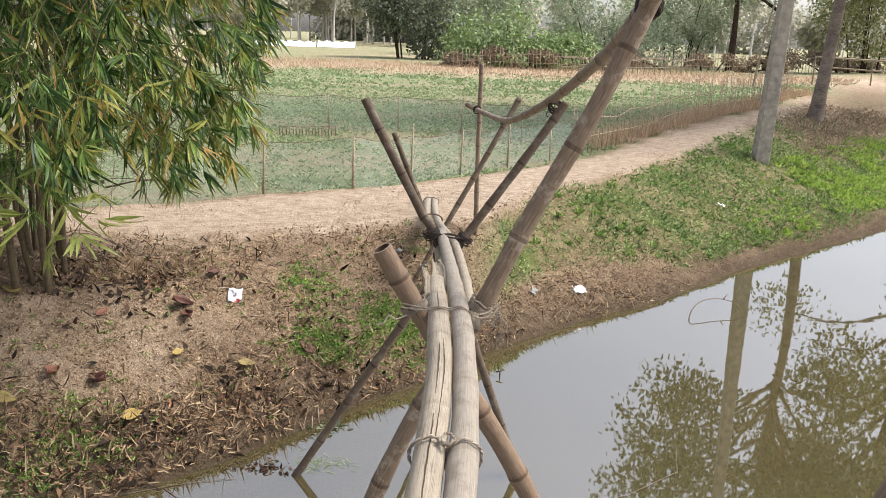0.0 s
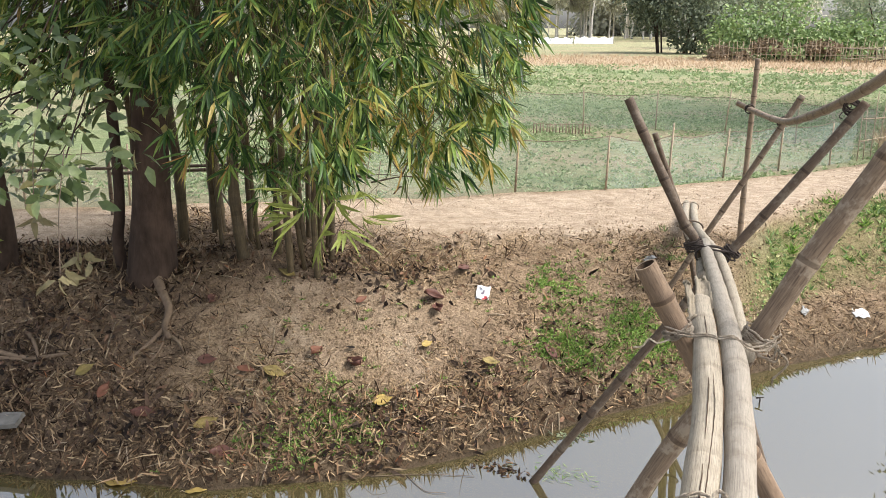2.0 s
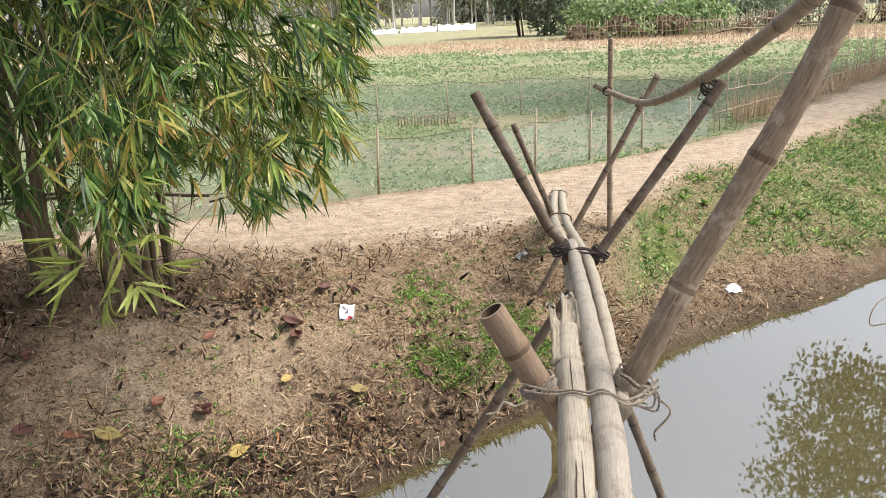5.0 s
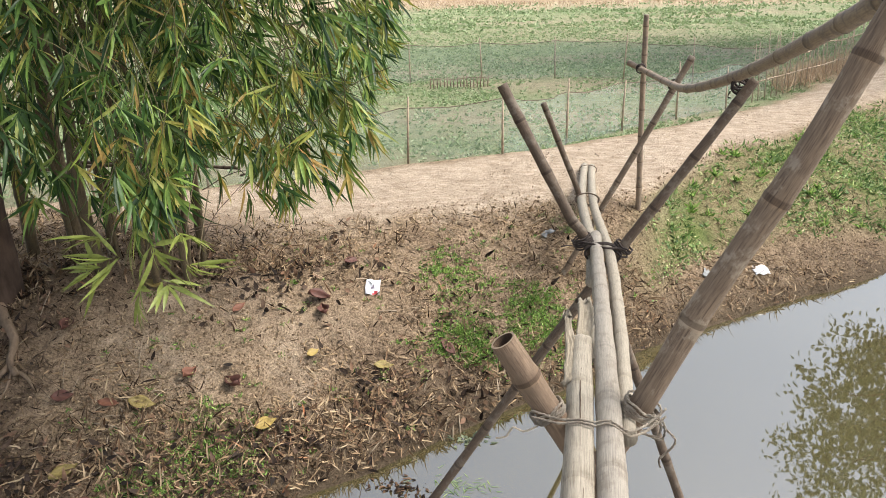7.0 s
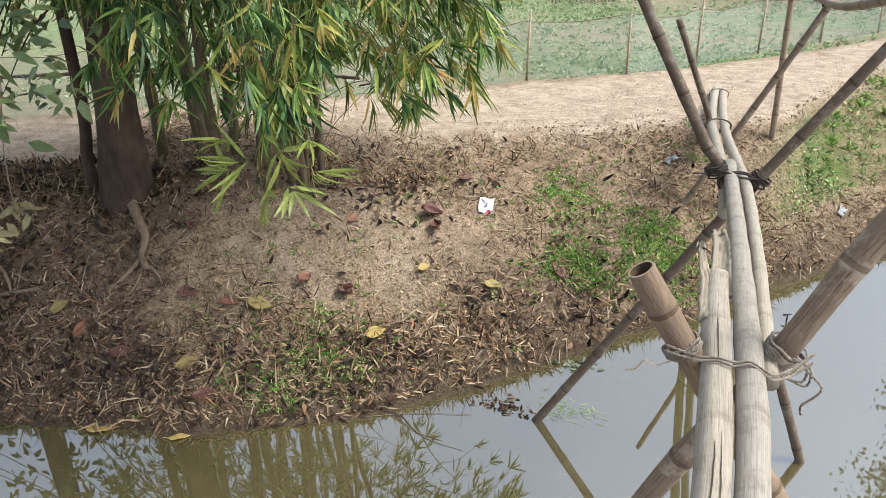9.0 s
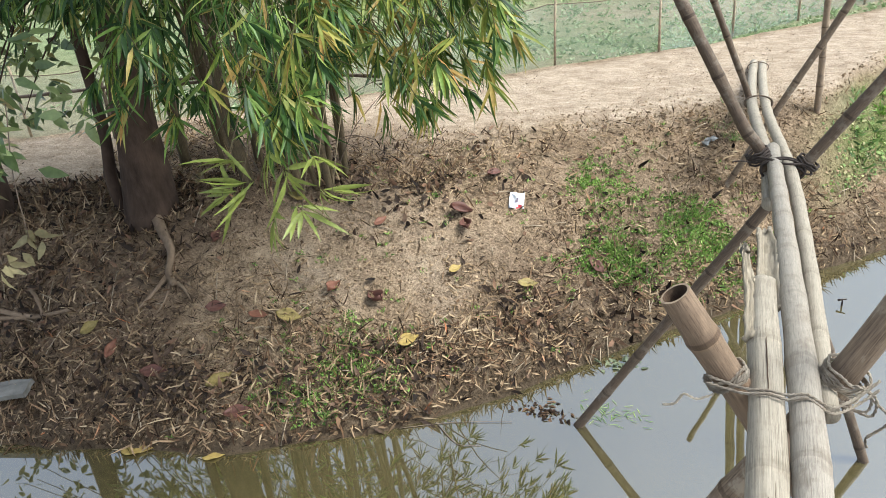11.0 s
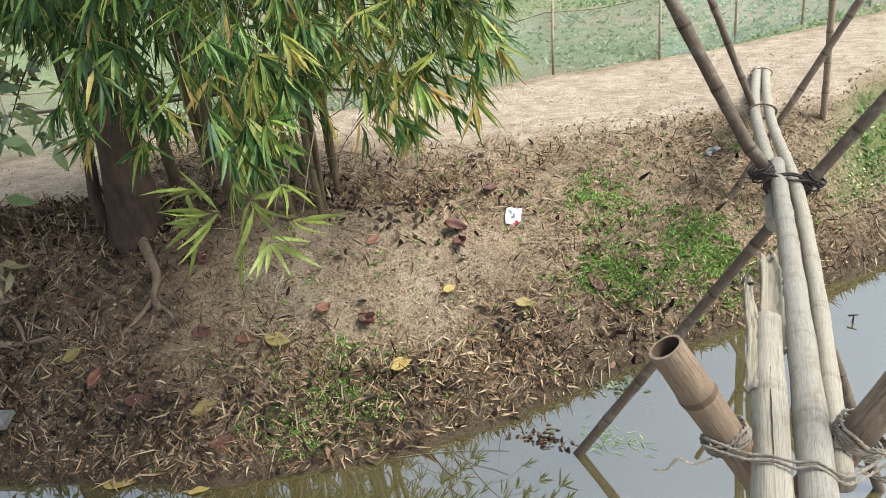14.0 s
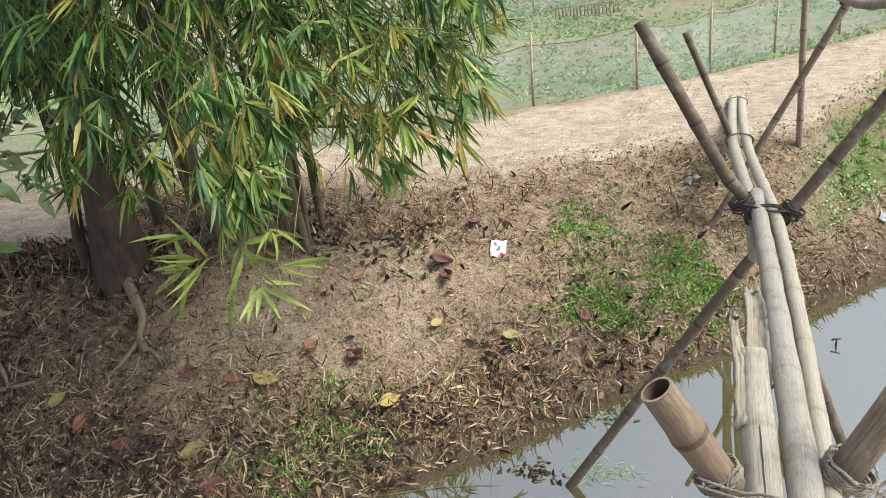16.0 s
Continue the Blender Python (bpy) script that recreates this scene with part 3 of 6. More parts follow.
bpole("deck_pole", [(-0.15, 5.0, 1.755), (-0.165, 5.8, 1.67), (-0.24, 7.0, 1.49), (-0.29, 8, 1.325), (-0.315, 9.2, 1.16), (-0.32, 10.15, 1.09)],
      0.036, 0.044, DECK, bridge, "pale slender walking pole", 0.45, 0.04, 16, seed=3)
bpole("deck_pole", [(-0.28, -6.5, 2.0), (-0.252, -2, 2.08), (-0.248, 0.5, 2.105), (-0.222, 1.2, 2.11), (-0.170, 2, 2.118), (-0.150, 2.5, 2.118), (-0.157, 3, 2.113), (-0.168, 3.42, 2.063), (-0.174, 3.76, 2.012)],
      0.054, 0.042, DECK, bridge, "pale cracked old walking pole", 0.55, 0.02, 20, flat=0.9, seed=4, wobble=0.05)


# long dark splits along the old pole
for k, pl in enumerate(([(-0.205, 1.4, 2.152), (-0.176, 1.9, 2.157), (-0.158, 2.3, 2.157), (-0.152, 2.7, 2.155), (-0.160, 3.1, 2.144), (-0.166, 3.4, 2.103)],
                        [(-0.158, 2.0, 2.155), (-0.136, 2.4, 2.154), (-0.139, 2.75, 2.152)])):
    ln = spline(pl, 0.02)
    ln[:, 0] += 0.0008 * np.sin(13 * ln[:, 1] + k) + 0.0005 * np.sin(71 * ln[:, 1])
    v, f, u = sweep(ln, 0.0017 - 0.0005 * k, 5)
    attach(link("split", v, f, INSIDE, bridge, "dark split along the pole", u))


def split_strip(name, points, width, mat, label, seed, rise=0.01):
    """A splintered half shell of the old pole: a bent strip with a jagged end."""
    line = spline(points, 0.03)
    q = np.random.default_rng(seed)
    n, k = len(line), 9
    a = np.linspace(-1, 1, k)
    v = []
    for i, p in enumerate(line):
        t = i / (n - 1)
        w = width * (1 - 0.35 * t) * (1 + 0.06 * q.normal())
        for j in a:
            v.append(p + np.array((j * w, 0, rise * (1 - j * j) + 0.004 * q.normal())))
    v = np.array(v)
    v[-k:, 1] += 0.07 * q.uniform(-1, 1, k)
    v[-k:, 2] -= 0.17 * (v[-k:, 1] - line[-1][1])
    f = [(i * k + j, i * k + j + 1, (i + 1) * k + j + 1, (i + 1) * k + j) for i in range(n - 1) for j in range(k - 1)]
    uv = np.column_stack([v[:, 1] * 0.2, v[:, 0] * 6])
    ob = link(name, v, f, mat, bridge, label, uv)
    s = ob.modifiers.new("thick", "SOLIDIFY")
    s.thickness, s.offset = 0.012, -1
    return attach(ob)


split_strip("split_end", [(-0.160, 3.55, 2.060), (-0.158, 3.8, 2.035), (-0.162, 4.05, 2.0), (-0.172, 4.32, 1.962)], 0.036, RAW, "pale fibrous trough-shaped end of the old pole", 5, -0.02)
split_strip("split_end", [(-0.200, 3.3, 2.10), (-0.212, 3.6, 2.06), (-0.228, 3.85, 2.03), (-0.238, 4.0, 2.02)], 0.020, RAW, "pale splintered strip of the old pole", 6, 0.006)

# trestles: crossed poles driven into the pond bed and the bank
bpole("trestle_pole", [(-1.05, 3.2, -0.7), (-0.41, 3.19, 1.2), (-0.02, 3.17, 2.02), (0.18, 3.2, 2.44), (0.40, 3.2, 2.87), (0.59, 3.22, 3.29), (0.70, 3.24, 3.55)],
      0.044, 0.035, BROWN, bridge, "tall brown bamboo trestle pole", 0.42, 0.09, 18, seed=7)
bpole("trestle_pole", [(0.80, 3.10, -0.7), (0.52, 3.1, 0.6), (0.26, 3.1, 1.27), (-0.09, 3.08, 1.87), (-0.27, 3.06, 2.17), (-0.385, 3.04, 2.375)],
      0.046, 0.040, TUBE, bridge, "short brown trestle pole with an open cut end", 0.34, 0.11, 18, seed=9, hollow=True)
bpole("trestle_pole", [(0.72, 5.42, -0.8), (0.50, 5.42, -0.06), (-0.13, 5.46, 1.66), (-0.30, 5.47, 1.98), (-0.55, 5.5, 2.45), (-0.70, 5.52, 2.74)],
      0.028, 0.032, DARK, bridge, "dark weathered bamboo trestle pole", 0.34, 0.07, 14, seed=8)
bpole("trestle_pole", [(-1.55, 5.33, -0.7), (-1.18, 5.33, -0.06), (-0.19, 5.40, 1.5), (0.03, 5.42, 1.83), (0.40, 5.46, 2.36), (0.67, 5.49, 2.76)],
      0.030, 0.029, DARK, bridge, "dark weathered bamboo trestle pole", 0.36, 0.07, 14, seed=6)
bpole("trestle_pole", [(-0.04, 8.08, 0.3), (-0.29, 8.05, 1.27), (-0.47, 8.03, 1.75), (-0.65, 8.0, 2.21)], 0.026, 0.027, DARK, bridge, "slim dark trestle pole", 0.3, 0.07, 12, seed=3)
bpole("trestle_pole", [(-0.68, 7.95, 0.1), (-0.59, 7.96, 0.30), (-0.10, 7.98, 1.26), (0.25, 8.0, 1.92), (0.60, 8.0, 2.60)], 0.026, 0.029, BROWN, bridge, "slim brown trestle pole", 0.3, 0.07, 12, seed=4)
bpole("handrail_post", [(0.265, 9.1, 0.85), (0.27, 9.08, 1.05), (0.255, 9.04, 1.9), (0.25, 9.0, 2.88)], 0.030, 0.026, TAN, bridge, "upright brown bamboo post", 0.27, 0.08, 12, seed=5)
bpole("handrail", [(0.10, 9.02, 2.43), (0.22, 8.92, 2.38), (0.42, 8.06, 2.37), (0.47, 6.9, 2.50), (0.575, 5.55, 2.77), (0.645, 4.3, 3.08), (0.60, 3.3, 3.30), (0.54, 2.6, 3.47)],
      0.027, 0.035, TAN, bridge, "curved bamboo handrail pole", 0.45, 0.11, 14, seed=2)
bpole("trestle_pole", [(0.95, 0.28, 1.0), (-0.29, 0.585, 2.0), (-0.97, 0.79, 2.555), (-1.60, 0.98, 3.07)], 0.046, 0.046, DECK, bridge, "pale bamboo trestle pole", 0.40, 0.06, 16, seed=1)
bpole("trestle_pole", [(-0.82, 0.8, -0.5), (0.0, 0.8, 2.02), (0.30, 0.8, 2.8), (0.57, 0.8, 3.55)], 0.035, 0.03, BROWN, bridge, "brown bamboo trestle pole", 0.40, 0.06, 16, seed=5)

# lashings
bag = Bag()
rope_ring(bag, (-0.255, 3.07, 2.13), (0.5, 0.03, -0.86), 0.052, 0.052, 4, 0.004, 1, 0.009)
rope_line(bag, [(-0.30, 3.02, 2.16), (-0.215, 3.0, 2.150), (-0.157, 2.99, 2.160), (-0.113, 2.985, 2.158), (-0.072, 2.985, 2.167), (-0.02, 2.99, 2.135), (0.04, 3.06, 2.12), (0.09, 3.1, 2.15)])
rope_line(bag, [(-0.30, 3.01, 2.145), (-0.215, 2.985, 2.146), (-0.157, 2.977, 2.160), (-0.113, 2.970, 2.155), (-0.072, 2.970, 2.167), (-0.02, 2.974, 2.13), (0.04, 3.05, 2.105), (0.09, 3.09, 2.13)])
rope_ring(bag, (0.02, 3.165, 2.10), (0.44, 0.03, 0.89), 0.057, 0.055, 6, 0.004, 2, 0.010)
for k in range(2):
    x0 = 0.05 + 0.012 * k
    rope_line(bag, [(x0 - 0.01, 3.11, 2.12), (x0 + 0.025, 3.09, 2.11 - 0.008 * k), (x0 + 0.02, 3.09, 2.06 - 0.012 * k), (x0 - 0.03, 3.10, 2.06)], 0.004)
rope_line(bag, [(0.07, 3.1, 2.10), (0.12, 3.08, 2.06), (0.105, 3.08, 2.02), (0.08, 3.09, 1.98), (0.085, 3.09, 1.95)], 0.004)
rope_line(bag, [(-0.28, 3.0, 2.12), (-0.32, 2.99, 2.105), (-0.35, 2.985, 2.12), (-0.37, 2.98, 2.09), (-0.40, 2.975, 2.085)], 0.0035)
attach(bag.link("rope_lashing", ROPE, bridge, "twisted jute rope lashing with loose ends"))
bag = Bag()
rope_ring(bag, (-0.171, 1.97, 2.118), (0, 1, 0), 0.054, 0.050, 1, 0.0048, 4)
rope_ring(bag, (-0.083, 1.96, 2.12), (0, 1, 0), 0.048, 0.049, 1, 0.0048, 5)
rope_line(bag, [(-0.145, 1.97, 2.162), (-0.13, 1.93, 2.168), (-0.11, 1.96, 2.17), (-0.13, 1.99, 2.17), (-0.15, 1.95, 2.165)], 0.005)
attach(bag.link("rope_lashing", ROPE, bridge, "single rope tie round two poles"))
bag = Bag()
rope_ring(bag, (-0.095, 5.38, 1.775), (0, 1, -0.15), 0.10, 0.062, 2, 0.006, 6, 0.02)
rope_ring(bag, (-0.215, 5.46, 1.82), (-0.45, 0, 0.9), 0.055, 0.055, 5, 0.006, 7, 0.014)
rope_ring(bag, (0.015, 5.42, 1.80), (0.55, 0, 0.83), 0.052, 0.052, 4, 0.006, 8, 0.014)
rope_line(bag, [(-0.24, 5.42, 1.83), (-0.17, 5.36, 1.845), (-0.1, 5.34, 1.83), (-0.03, 5.36, 1.82), (0.04, 5.39, 1.81)], 0.006)
rope_line(bag, [(-0.24, 5.42, 1.80), (-0.3, 5.38, 1.82), (-0.34, 5.37, 1.815)], 0.004)
attach(bag.link("rope_lashing", DARK_ROPE, bridge, "dark cord lashing"))
bag = Bag()
rope_ring(bag, (-0.24, 7.98, 1.33), (0, 1, -0.16), 0.105, 0.055, 2, 0.006, 9, 0.02)
attach(bag.link("rope_lashing", TWIG, bridge, "thin cord lashing"))
bag = Bag()
rope_ring(bag, (-0.275, 9.95, 1.10), (0, 1, -0.1), 0.10, 0.055, 1, 0.005, 10)
attach(bag.link("rope_lashing", TWIG, bridge, "thin cord lashing"))
for c, d, s in (((0.22, 8.95, 2.38), (0.2, 0.3, 0.9), 11), ((0.46, 8.02, 2.36), (0.4, 0, 0.9), 12), ((0.60, 5.52, 2.73), (0.3, 0.6, 0.6), 13), ((0.61, 3.27, 3.31), (0.3, 0.5, 0.8), 14)):
    bag = Bag()
    big = 1.15 if s == 14 else 1.0
    rope_ring(bag, c, d, 0.040 * big, 0.038 * big, 3, 0.006 * big, s, 0.014 * big)
    rope_ring(bag, c, (-d[0], 1, 0.3), 0.044 * big, 0.046 * big, 2, 0.006 * big, s + 9, 0.014 * big)
    if s in (13, 14):
        rope_line(bag, [c, (c[0] - 0.05, c[1] - 0.03, c[2] - 0.03), (c[0] - 0.06, c[1] - 0.02, c[2] - 0.06), (c[0] - 0.04, c[1], c[2] - 0.07)], 0.0035)
        rope_line(bag, [c, (c[0] - 0.02, c[1] - 0.05, c[2] + 0.03), (c[0] - 0.05, c[1] - 0.04, c[2] + 0.045)], 0.0035)
    attach(bag.link("rope_lashing", DARK_ROPE, bridge, "dark cord lashing"))


# ---- bamboo clump and trees on the bank ----
def culm(parent, x, y, top, r, lean=(0, 0), seed=0, mat=CULM):
    z = height(x, y) - 0.05
    q = np.random.default_rng(seed)
    k = 5
    pts = [(x + lean[0] * (i / k) ** 2 + q.normal(0, 0.02) * (i > 0), y + lean[1] * (i / k) ** 2 + q.normal(0, 0.02) * (i > 0), z + (top - z) * i / k) for i in range(k + 1)]
    line = spline(pts, 0.05)
    v, f, u = sweep(line, node_radii(line, r, r * 0.55, 0.3, 0.10), 9)
    return link("culm", v, f, mat, parent, "", u)


def fans(centres, ways, per, length, width, seed, spread=0.75, droop=(0.2, 0.8)):
    """Hands of long leaves at twig ends: each spreads in a plane of its own and droops."""
    q = np.random.default_rng(seed)
    k = len(centres)
    w = unit(np.asarray(ways, float))
    flat = unit(np.array((0, 0, 1.0)) + 0.55 * q.normal(size=(k, 3)))
    side = unit(np.cross(w, flat))
    c, w, side = np.repeat(np.asarray(centres, float), per, 0), np.repeat(w, per, 0), np.repeat(side, per, 0)
    n = len(c)
    a = (np.tile(np.linspace(-1, 1, per), k) * spread + q.normal(0, 0.2, n))[:, None]
    d = w * np.cos(a) + side * np.sin(a)
    d[:, 2] -= np.repeat(q.uniform(*droop, k), per) + q.uniform(-0.15, 0.2, n)
    d = unit(d)
    c = c - w * q.uniform(0, 0.07, n)[:, None]
    nor = unit(np.repeat(flat, per, 0) + 0.45 * q.normal(size=(n, 3)))
    return leaf_mesh(c, d, nor, length * q.uniform(0.6, 1.15, n), width * q.uniform(0.75, 1.2, n), q.uniform(0.08, 0.4, n), 0.18)


clump = thing("bamboo_clump", "dense green bamboo clump with drooping leaves on the bank", "bamboo", (-4.1, 6.9, 1.0))
cshift = Matrix.Translation((4.1, -6.9, -1.0))
culms = [(-5.15, 6.75, 4.9, 0.055, (0.1, 0.1)), (-5.0, 7.15, 5.2, 0.075, (0, 0.2)), (-4.30, 6.5, 4.8, 0.058, (-0.2, 0.2)), (-4.75, 7.4, 5, 0.03, (0.1, 0.3)),
         (-4.18, 6.9, 5.2, 0.035, (0.35, 0)), (-4.05, 6.75, 4.8, 0.028, (0.0, -0.1)), (-3.95, 7.05, 5.2, 0.038, (0.6, 0.2)), (-3.85, 6.6, 4.7, 0.036, (0.3, -0.3)),
         (-3.72, 6.9, 5.0, 0.034, (0.9, 0.1)), (-3.62, 6.7, 4.6, 0.032, (0.7, -0.2)), (-3.72, 7.15, 5.0, 0.032, (1.0, 0.4)), (-3.66, 6.8, 4.4, 0.026, (0.9, -0.1)),
         (-4.5, 6.95, 4.9, 0.028, (-0.2, 0.1)), (-4.0, 7.25, 5.0, 0.03, (0.2, 0.5)), (-3.78, 6.75, 4.5, 0.025, (0.1, -0.4)), (-4.6, 6.6, 4.8, 0.022, (-0.1, -0.1)),
         (-3.62, 7.0, 4.2, 0.03, (0.15, 0.1)), (-4.25, 6.7, 4.6, 0.022, (0.1, 0.0)), (-5.5, 6.6, 4.8, 0.035, (-0.1, 0.0))]
for i, c in enumerate(culms):
    culm(clump, *c[:4], (c[4][0] + 0.5, c[4][1] - 1.3), seed=i).matrix_parent_inverse = cshift
# crossing thin branches among the culms
bag = Bag()
for i in range(46):
    p = np.array((rng.uniform(-5.2, -2.6), rng.uniform(6.3, 7.3), rng.uniform(1.5, 3.2)))
    d = unit(np.array((rng.normal(0.5, 0.6), rng.normal(-0.2, 0.5), rng.normal(0.35, 0.4))))
    ln = rng.uniform(0.4, 1.3)
    bag.add(*sweep(spline([p, p + d * ln * 0.5 + (0, 0, 0.05), p + d * ln + (0, 0, -0.1)], 0.1), np.linspace(0.009, 0.004, len(spline([p, p + d * ln * 0.5 + (0, 0, 0.05), p + d * ln + (0, 0, -0.1)], 0.1))), 5))
for a, b in (((-3.55, 6.75, 1.35), (-2.55, 6.3, 1.32)), ((-3.5, 6.7, 1.15), (-2.75, 6.4, 1.95)), ((-3.6, 6.8, 1.3), (-2.7, 6.9, 1.15)), ((-3.3, 6.6, 1.75), (-2.2, 6.4, 1.95)), ((-3.4, 6.7, 1.1), (-2.8, 6.4, 1.05))):
    a, b = np.array(a), np.array(b)
    ln = spline([a, a * 0.7 + b * 0.3 + (0, 0.05, 0.10), a * 0.35 + b * 0.65 + (0.03, -0.06, 0.07), b], 0.06)
    bag.add(*sweep(ln, np.linspace(0.0045, 0.002, len(ln)), 5))
bag.link("branchwork", TWIG, clump, "thin bare twigs").matrix_parent_inverse = cshift


SKIN_X, SKIN_Y = (-7.0, -5.0, -3.9, -2.8, -2.1, -1.6, -1.2), (5.0, 4.8, 4.4, 3.95, 4.2, 4.6, 4.85)


def crown_points(n, seed):
    """Twig ends through the clump's crown, which arches out over the water: thick at its front, in layered sprays with gaps."""
    q = np.random.default_rng(seed)
    x, y, z = q.uniform(-6.8, -1.2, 40 * n), q.uniform(3.8, 7.8, 40 * n), q.uniform(2.15, 5.8, 40 * n)
    front = np.interp(x, SKIN_X, SKIN_Y) + 0.25 * np.maximum(0, z - 3.6) + 0.22 * wave(x * 2.0, z * 2.6, 1.6, 91)
    deep = y - front
    right = -1.33 + 0.16 * np.sin(2.6 * z + 0.2) + 0.10 * np.sin(6.1 * z) - 0.55 * np.maximum(0, 2.62 - z) - 0.10 * np.maximum(0, z - 3.3) - 0.21 * (y - 4.8)
    low = 2.36 + 0.10 * np.sin(5 * x + 1) + 0.08 * np.sin(11 * x) + 0.5 * smooth(-3.0, -3.7, x) - 0.10 * np.clip(deep, 0, 2) + 0.6 * np.exp(-((x + 2.55) / 0.22) ** 2 - (deep / 0.9) ** 2)
    keep = (deep > 0) & (x < right) & (z > low) & (q.random(40 * n) < 0.22 + 0.78 * np.exp(-deep / 0.55)) & (wave(x * 1.6, z * 2.4 + y, 2.2, 92) > -0.45)
    return np.column_stack([x, y, z])[keep][:n]


pts = crown_points(5300, 3)
low = np.column_stack([rng.uniform(-4.0, -3.3, 34), rng.uniform(6.1, 6.5, 34), rng.uniform(1.45, 2.2, 34)])
low = low[low[:, 2] > 1.5 + 0.5 * np.abs(low[:, 0] + 3.65)]
spray = np.column_stack([rng.normal(-2.0, 0.13, 46), rng.uniform(3.75, 4.2, 46), rng.uniform(2.38, 3.05, 46)])
# Unseen upper crown, known from its reflection, thickened to shade bank and water.
high = np.column_stack([rng.uniform(-11, -3.4, 1200), rng.uniform(4.3, 7.4, 1200), rng.uniform(5.2, 9.0, 1200)])
high = high[(high[:, 0] < -3.0 - 0.35 * np.abs(high[:, 2] - 5.5)) & (high[:, 1] > np.where(high[:, 0] < -7.5, 4.4, 6.0))]
pts = np.vstack([pts, low, spray, high])
axis = np.array((-4.0, 6.9, 0))
out = unit((pts - axis) * (1, 1, 0)) + rng.normal(0, 0.45, pts.shape)
out[:, 2] = rng.uniform(-0.9, -0.1, len(pts))
dry = rng.random(len(pts)) < np.clip(0.16 + 0.4 * (pts[:, 0] + 2.6) / 1.2, 0.08, 0.42)
v, f = fans(pts[~dry], out[~dry], 8, 0.205, 0.0195, 1, 0.85, (-0.05, 0.65))
link("foliage", v, f, BAMBOO_LEAF, clump, "long narrow green leaves").matrix_parent_inverse = cshift
v, f = fans(pts[dry], out[dry], 8, 0.195, 0.0175, 2, 0.85, (0.05, 0.8))
link("foliage", v, f, DRY_BAMBOO_LEAF, clump, "yellowing and drying narrow leaves").matrix_parent_inverse = cshift
bag = Bag()
for p, d in zip(pts[::2], out[::2]):
    a = p - unit(d) * 0.45 + (0, 0, 0.18)
    ln = spline([a, (a + p) / 2 + (0, 0, 0.06), p], 0.15)
    bag.add(*sweep(ln, 0.0028, 3, 1, False))
bag.link("twigwork", GREEN_TWIG, clump, "thin brown twigs").matrix_parent_inverse = cshift
# a fresh low frond that hangs over the bank
tips = np.array([(-3.40, 5.6, 1.45), (-3.85, 5.6, 1.38), (-3.30, 5.55, 1.22), (-3.55, 5.5, 1.14), (-3.02, 5.6, 1.36), (-3.62, 5.7, 1.58), (-3.15, 5.7, 1.55), (-4.0, 5.7, 1.50), (-4.08, 5.6, 1.28), (-3.8, 5.5, 1.22), (-3.72, 5.55, 1.42), (-3.5, 5.75, 1.78), (-3.3, 5.6, 1.62)])
ways = np.array([(0.5, -0.5, -0.2), (-0.9, -0.4, -0.1), (0.8, -0.5, -0.2), (0.1, -0.6, -0.6), (1.0, -0.3, 0.05), (0, -0.6, -0.3), (0.9, -0.4, 0.0), (-1.0, -0.3, 0.1), (-1.0, -0.3, -0.2), (-0.6, -0.5, -0.4), (-0.3, -0.7, -0.2), (0.1, -0.5, -0.7), (0.3, -0.4, -0.6)])
tips = (tips - (-3.55, 5.6, 1.40)) * (0.5, 0.5, 0.6) + (-2.0, 3.74, 2.30)
tips, ways = tips[:9], ways[:9]
for i in range(len(tips)):
    v, f = fans(tips[i:i + 1], ways[i:i + 1], 7, 0.215, 0.021, 5 + i, 1.1, (0.0, 0.35))
    for k in range(7):
        link("leaf", v[8 * k:8 * k + 8], f[:6], FRESH_FROND, clump, "fresh light green leaf").matrix_parent_inverse = cshift
bag = Bag()
for p in tips:
    ln = spline([p + (-0.1, 0.35, 0.22), p + (-0.04, 0.16, 0.13), p], 0.05)
    bag.add(*sweep(ln, np.linspace(0.003, 0.0015, len(ln)), 5))
bag.link("branchwork", CULM, clump, "thin arching twigs").matrix_parent_inverse = cshift


def trunk_mesh(points, radii, sides=18, flare=0.0, seed=0):
    line = spline(points, 0.06)
    t = np.linspace(0, 1, len(line))
    rad = np.interp(t, np.linspace(0, 1, len(radii)), radii)
    return sweep(line, rad, sides, 1.0, True, 0.05, seed)


def broad_leaves(points, seed, length=0.2, width=0.085, per=4):
    q = np.random.default_rng(seed)
    c = np.repeat(points, per, 0) + q.normal(0, 0.07, (len(points) * per, 3))
    n = len(c)
    d = unit(q.normal(size=(n, 3)) * (1, 1, 0.5) + (0, -0.15, -0.6))
    nor = unit(np.array((0, -0.35, 1.0)) + 0.5 * q.normal(size=(n, 3)))
    return leaf_mesh(c, d, nor, length * q.uniform(0.6, 1.15, n), width * q.uniform(0.7, 1.15, n), 0.2, 0.12)


